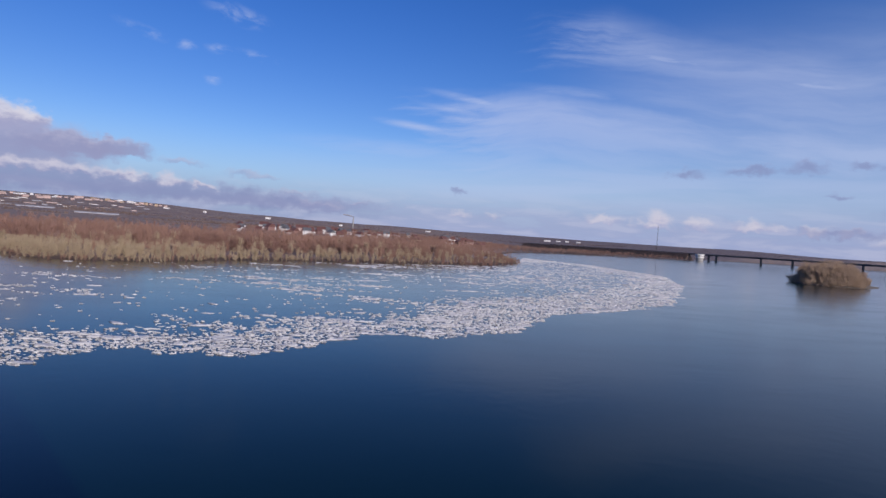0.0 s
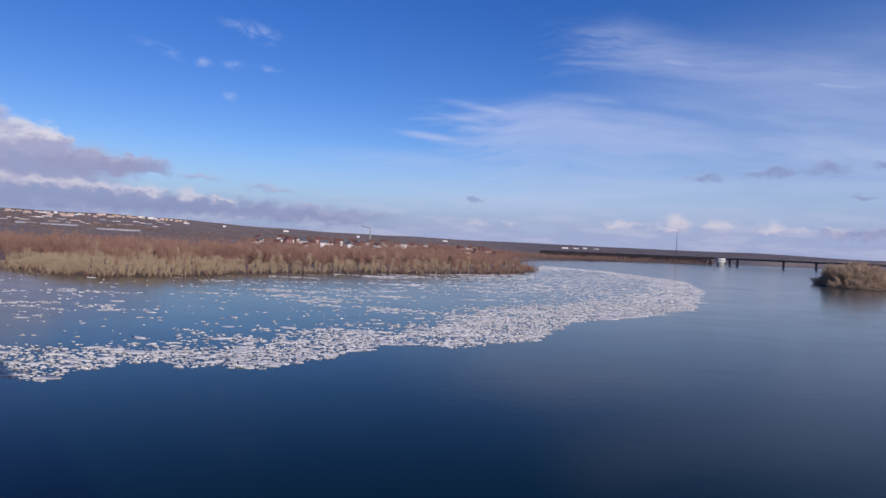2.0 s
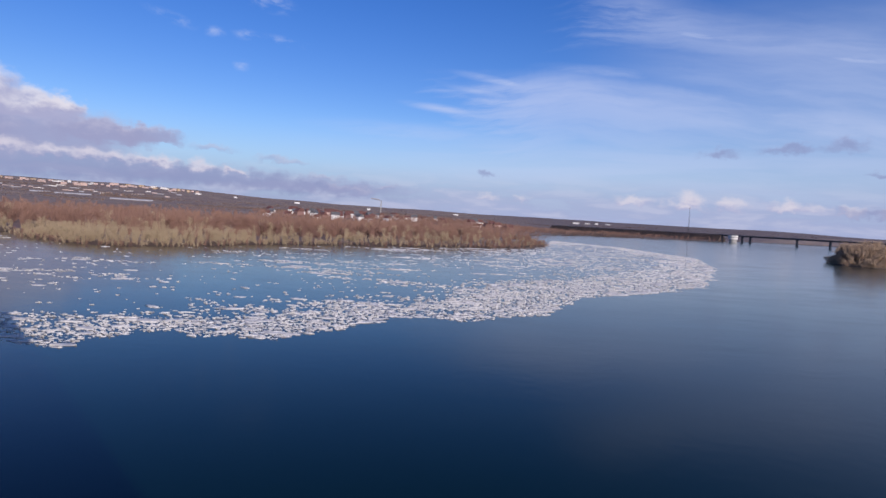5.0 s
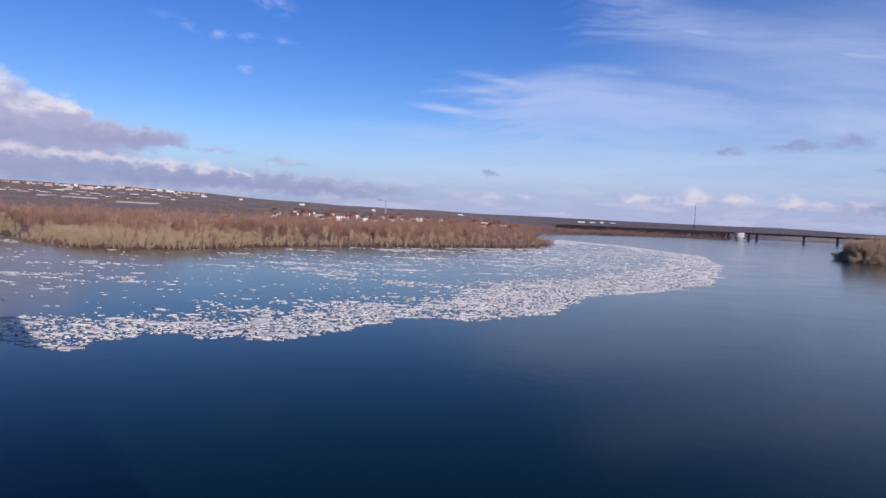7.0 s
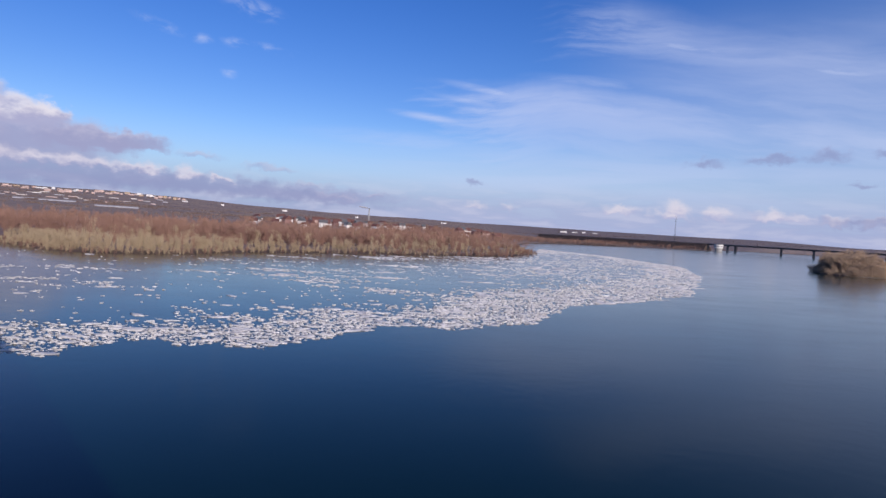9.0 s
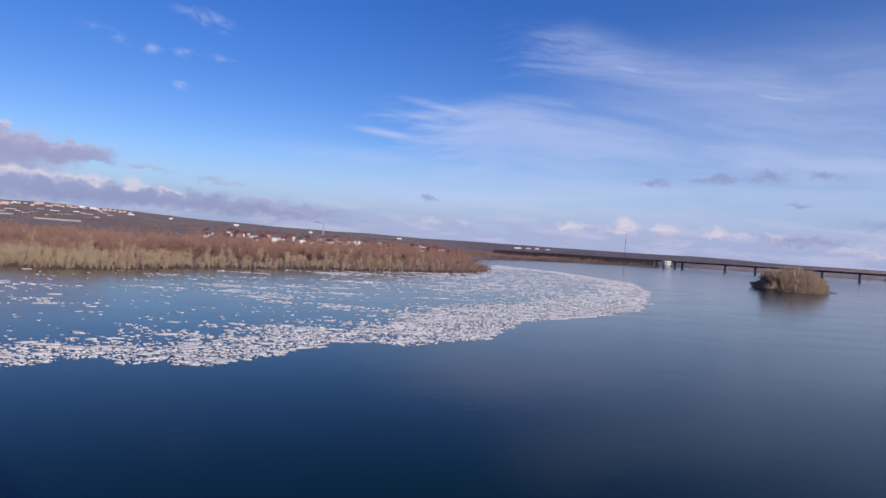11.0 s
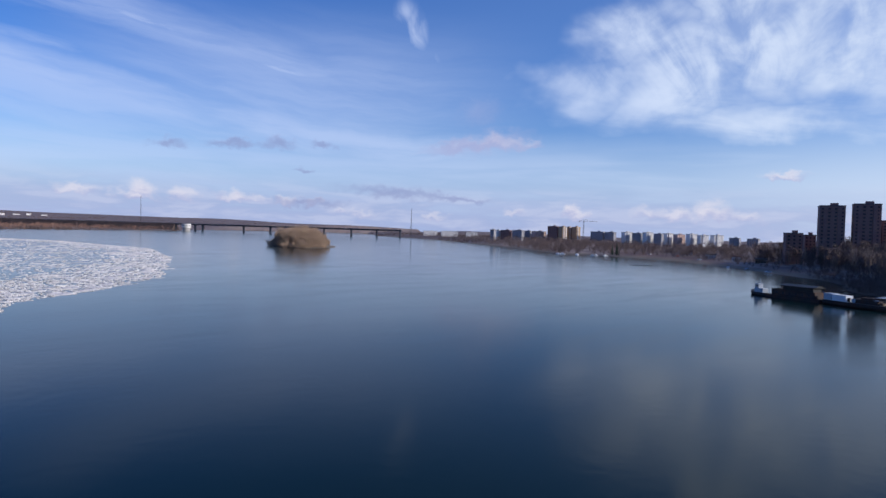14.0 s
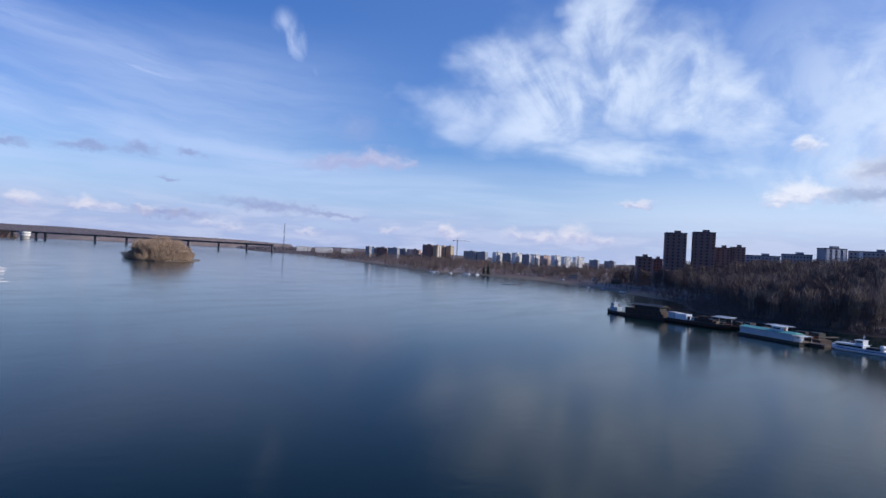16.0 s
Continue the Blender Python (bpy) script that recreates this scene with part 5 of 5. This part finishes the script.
def landing_stage(a, b):
    m, n = berth(a, b)
    ob = thing("landing_stage", m, "dark two-storey floating landing stage with orange fittings", "landing stage")
    part("pontoon", Geo().box(0, 0, -0.4, n, 7.5, 1.5), M["rust"], ob)
    lower = part("lower_house", Geo().box(n * 0.0, 0, 1.1, n * 0.8, 5.5, 2.5), M["rust"], ob)
    part("upper_house", Geo().box(-n * 0.08, 0, 3.6, n * 0.55, 4.6, 1.5), M["hull_black"], ob)
    part("gallery_roof", Geo().box(0, 0, 5.1, n * 0.78, 6.6, 0.2).gable(-n * 0.08, 0, 5.3, n * 0.6, 5.4, 0.7), M["hull_black"], ob)
    for k in range(11):
        x = -n * 0.39 + n * 0.078 * k
        part("post", Geo().tube((x, -3.1, 1.1), (x, -3.1, 5.1), 0.1, 0.1, 6), M["wood"], ob)
    windows(lower, -n * 0.36, n * 0.36, 2.77, 1.8, 0.7, 0.8, 6)
    for k in range(3):
        part("orange_locker", Geo().box(n * (0.05 + 0.05 * k), -3.0, 1.1, 1.2, 0.9, 1.4), M["orange"], ob)
    part("railing", rail(Geo(), -n * 0.48, n * 0.48, -3.5, 1.1, 1.0, 1.5, 0.04), M["steel_dark"], ob)


def tug(a, b):
    m, n = berth(a, b)
    ob = thing("tug_boat", m, "small grey tug at the end of the moorings", "boat")
    part("hull", hull(n, 3.6, -0.4, 1.2, sheer=0.8), M["hull_black"], ob)
    part("deck_house", Geo().box(-n * 0.05, 0, 1.2, n * 0.5, 2.6, 1.7), M["paint_pale"], ob)
    part("wheelhouse", Geo().box(n * 0.08, 0, 2.9, 2.2, 2.2, 1.7).box(n * 0.08, 0, 4.6, 2.6, 2.6, 0.14), M["paint_pale"], ob)
    windows(ob, n * 0.08 - 1, n * 0.08 + 1, 1.13, 3.5, 0.6, 0.7, 2)
    part("mast", Geo().tube((0, 0, 4.6), (0, 0, 7.0), 0.08, 0.05, 6), M["paint_white"], ob)


def barge(a, b):
    m, n = berth(a, b)
    ob = thing("barge", m, "rusty dark barge carrying cabins and scrap", "barge")
    part("hull", hull(n, 7.0, -0.4, 1.5, bow=0.12, stern=0.95, sheer=0.3), M["rust"], ob)
    part("cabin", Geo().box(-n * 0.28, -0.5, 1.5, n * 0.2, 3.4, 2.2), M["paint_white"], ob, "white site cabin")
    part("cabin", Geo().box(-n * 0.46, 0, 1.5, n * 0.13, 3.4, 2.4), M["paint_pale"], ob, "grey-blue site cabin")
    part("deck_cargo", Geo().box(n * 0.05, 0.5, 1.5, n * 0.34, 3.2, 1.4).box(n * 0.08, 0.2, 2.9, n * 0.18, 2.2, 0.8), M["rust"], ob)
    part("awning", Geo().box(n * 0.34, 2.2, 4.4, n * 0.26, 3.0, 0.14).tube((n * 0.24, 2.2, 1.5), (n * 0.24, 2.2, 4.4), 0.08, 0.08, 5).tube((n * 0.44, 2.2, 1.5), (n * 0.44, 2.2, 4.4), 0.08, 0.08, 5), M["paint_pale"], ob)
    part("bollard", Geo().tube((n * 0.45, -2, 1.5), (n * 0.45, -2, 2.2), 0.25, 0.25, 8), M["hull_black"], ob)


def pol(bearing, dist):
    return at(bearing, dist)


def mooring_raft(a, b):
    """Low dark raft behind the vessels, with a plank deck, stakes and an open shelter."""
    m, n = berth(a, b)
    ob = thing("mooring_raft", m, "low dark mooring raft with a plank deck and open shelter", "raft")
    part("float", Geo().box(0, 0, -0.3, n, 5.0, 1.3), M["rust"], ob)
    for k in range(int(n / 1.5)):
        part("plank", Geo().box(-n / 2 + 0.75 + 1.5 * k, 0, 1.0, 1.4, 5.1, 0.1), M["wood"], ob)
    for k in range(4):
        for side in (-1, 1):
            part("post", Geo().tube((-n * 0.42 + n * 0.1 * k, side * 2.2, 1.1), (-n * 0.42 + n * 0.1 * k, side * 2.2, 3.6), 0.09, 0.09, 6), M["steel_dark"], ob)
    part("shelter_roof", Geo().box(-n * 0.27, 0, 3.6, n * 0.36, 5.4, 0.14), M["paint_pale"], ob, "pale sheet shelter roof")
    part("locker", Geo().box(n * 0.1, 0.8, 1.1, n * 0.18, 2.6, 1.7), M["hull_black"], ob)
    part("cabin", Geo().box(n * 0.34, 0.5, 1.1, n * 0.16, 3.0, 2.0), M["hull_black"], ob)
    part("gangway", Geo().box(n * 0.2, 8.0, 1.0, 1.6, 12.0, 0.2), M["wood"], ob)
    part("railing", rail(Geo(), -n * 0.1, n * 0.48, -2.4, 1.1, 1.0, 1.8, 0.05), M["orange"], ob, "rusty orange handrail")


tug(pol(73.7, 12.95), pol(72.45, 13.3))
landing_stage(pol(77.7, 12.3), pol(73.9, 12.95))
barge(pol(77.9, 12.3), pol(82.6, 11.5))
house_boat(pol(83.6, 11.0), pol(88.15, 10.2))
def crate(bearing, dist, z, sx, sy, sz, mat, label):
    x, y = at(bearing, dist * H)
    ob = thing("deck_box", pose(x, y, z, 0, 0, r.uniform(-30, 30)), label, "box", "boxes on the moorings")
    part("body", Geo().box(0, 0, 0, sx, sy, sz), M[mat], ob)
    part("lid", Geo().box(0, 0, sz, sx + 0.1, sy + 0.1, 0.1), M[mat], ob)


for k in range(9):
    bearing = 78.3 + 4.0 * k / 9
    crate(bearing, 12.24 - 0.16 * (bearing - 77.9), 1.62, r.uniform(0.8, 2.2), r.uniform(0.8, 1.6), r.uniform(0.6, 1.6), r.choice(("rust", "wood", "paint_pale", "hull_black")), "scuffed storage box on the barge deck")
pontoon = thing("pontoon", berth(pol(88.5, 10.3), pol(89.5, 10.2))[0], "small dark mooring pontoon with a rail", "pontoon")
part("float", Geo().box(0, 0, -0.3, 4.2, 5.0, 1.1), M["rust"], pontoon)
part("railing", rail(Geo(), -2, 2, -2.3, 0.8), M["steel_dark"], pontoon)
mooring_raft(pol(81.2, 12.15), pol(84.4, 11.55))
mooring_raft(pol(85.2, 11.45), pol(89.4, 10.75))
passenger_boat(pol(93.7, 9.85), pol(89.8, 10.2))
work_boat(pol(93.9, 10.3), pol(97.0, 9.95))

# the blue boat station on the bank
x, y = at(97.3, 15 * H)
station = thing("boat_station", pose(x, y, 5.6, 0, 0, -97 + 8), "blue two-storey boat station with a pale flat roof", "boathouse")
part("plinth", Geo().box(0, 0, -4.5, 26, 9, 4.5), M["earth_dark"], station)
part("wall", Geo().box(0, 0, 0, 26, 9, 7.0), M["paint_blue"], station)
part("roof", Geo().box(0, 0, 7.0, 27, 10.5, 0.5), M["panel_grey"], station, "pale grey flat roof slab")
part("balcony", Geo().box(0, -5.3, 3.6, 26, 1.6, 0.3), M["paint_pale"], station)
part("railing", rail(Geo(), -13, 13, -6.0, 3.9, 1.0, 2.0, 0.05), M["paint_pale"], station)
pane = Geo().box(0, 0, 0, 1.6, 0.12, 1.5).mesh("window", M["glass"])
for s in (1.0, 4.4):
    for k in range(9):
        part("window", pane, None, station).location = (-11.5 + 2.85 * k, -4.55, s)
part("flagpole", Geo().tube((3, 0, 7.5), (3, 0, 10.5), 0.12, 0.06, 6), M["paint_white"], station)
x, y = at(95.7, 13.9 * H)
shed = thing("boat_shed", pose(x, y, ground_z(x, y) - 0.4, 0, 0, -96), "small pale blue shed at the water", "shed")
part("wall", Geo().box(0, 0, 0, 8, 5, 3.0), M["paint_pale"], shed)
part("roof", Geo().gable(0, 0, 3.0, 8, 5, 1.2), M["roof_grey"], shed)
part("door", Geo().box(1.5, -2.53, 0, 1.6, 0.1, 2.1), M["paint_blue"], shed)


def motor_boat(x, y, turn, label):
    ob = thing("motor_boat", pose(x, y, max(0, ground_z(x, y)) + 0.1, 0, 0, turn), label, "boat", "small boats on the beach")
    part("hull", hull(6.5, 2.2, -0.3, 0.8, sheer=0.3), M["paint_white"], ob)
    part("cabin", Geo().box(0.2, 0, 0.8, 2.4, 1.7, 1.1), M["paint_white"], ob)
    part("windscreen", Geo().box(1.45, 0, 1.2, 0.08, 1.5, 0.6).box(0.2, -0.87, 1.2, 1.8, 0.06, 0.5), M["glass"], ob)


def car(x, y, turn, paint, label):
    ob = thing("car", pose(x, y, ground_z(x, y) + 0.05, 0, 0, turn), label, "car", "vehicles on the beach")
    side = [(-2.2, 0.35), (2.2, 0.35), (2.25, 0.8), (1.3, 0.95), (0.75, 1.5), (-1.3, 1.5), (-1.9, 0.95), (-2.25, 0.9)]
    part("body", Geo().loft([[(px, -0.85, pz) for px, pz in side], [(px, 0.85, pz) for px, pz in side]]), M[paint], ob)
    part("window", Geo().box(-0.3, -0.86, 1.0, 1.6, 0.05, 0.4).box(-0.3, 0.86, 1.0, 1.6, 0.05, 0.4), M["glass"], ob)
    for wx in (-1.35, 1.35):
        for wy in (-0.8, 0.8):
            part("wheel", Geo().tube((wx, wy - 0.1, 0.33), (wx, wy + 0.1, 0.33), 0.33, 0.33, 12), M["hull_black"], ob)


for b in (56.2, 56.6, 57.9, 59.3, 59.6, 60.4):
    x, y = at(b, r.uniform(33.8, 35.2) * H)
    motor_boat(x, y, r.uniform(0, 180), "small white motor boat drawn up at the bank")
for b, dist, paint, note in ((70.6, 25.3, "paint_white", "white car parked on the sandy bank"), (72.0, 24.3, "paint_pale", "grey car parked on the sandy bank"), (73.6, 22.6, "paint_white", "white car parked by the moorings"),
                             (66.5, 33.0, "orange", "red car parked above the beach"), (68.3, 30.5, "paint_pale", "silver car parked above the beach"), (64.2, 34.5, "paint_white", "white van parked above the beach")):
    x, y = at(b, dist * H)
    car(x, y, r.uniform(0, 180), paint, note)
for b, dist, w in ((65.8, 36.0, 9), (67.4, 34.0, 8), (69.2, 32.0, 10), (71.2, 29.5, 8), (73.0, 27.5, 9), (70.2, 33.5, 8), (68.4, 36.5, 11)):
    far_box("beach_hut", b, dist * H, w, 6, 4.5, r.choice(("panel_white", "panel_pink", "wood")), "small hut above the sandy beach", "hut", roof="roof_red" if w == 8 else "roof_grey")
for b, dist, s in ((61.4, 34.2, 1.25), (61.0, 34.5, 1.0)):
    x, y = at(b, dist * H)
    fir = thing("spruce_tree", pose(x, y, ground_z(x, y)), "dark green spruce at the water", "tree")
    part("trunk", Geo().tube((0, 0, 0), (0, 0, 12 * s), 0.25, 0.05, 6), M["bark"], fir)
    needles = Geo()
    for k in range(700):
        u = r.random() ** 0.8
        t, reach = r.uniform(0, math.tau), (1 - u) * 4.6 * s * r.uniform(0.4, 1.0)
        z = 1.0 + 11 * s * u
        p = Vector((reach * math.cos(t), reach * math.sin(t), z - 0.3 * reach))
        q = Vector((0.35 * reach * math.cos(t), 0.35 * reach * math.sin(t), z + 0.2))
        w = Vector((-math.sin(t), math.cos(t), 0)) * 0.35
        needles.add([p, q - w, q + w], [(0, 1, 2)])
    part("crown", needles, M["spruce"], fir)

# ---- the bridge underfoot, whose shadow lies on the river ----
BR = -43.0
nx, ny = math.sin(radians(BR + 90)), math.cos(radians(BR + 90))
own = thing("river_bridge", pose(-7.6 * nx, -7.6 * ny, 0, 0, 0, 90 - BR), "broad concrete road bridge high over the river", "bridge")
part("deck", Geo().box(0, 0, H - 2.4, 900, 14, 0.9), M["concrete"], own)
part("girder", Geo().box(0, 4, H - 5.2, 900, 1.0, 2.8), M["steel_dark"], own)
part("girder", Geo().box(0, -4, H - 5.2, 900, 1.0, 2.8), M["steel_dark"], own)
part("railing", rail(Geo(), -60, 60, -6.8, H - 1.5, 1.0, 2.0, 0.04), M["steel_dark"], own)
for k in range(-4, 5):
    if k:
        part("pier", Geo().box(k * 95.0, 0, -4, 3.5, 9, H - 1.2), M["concrete"], own)
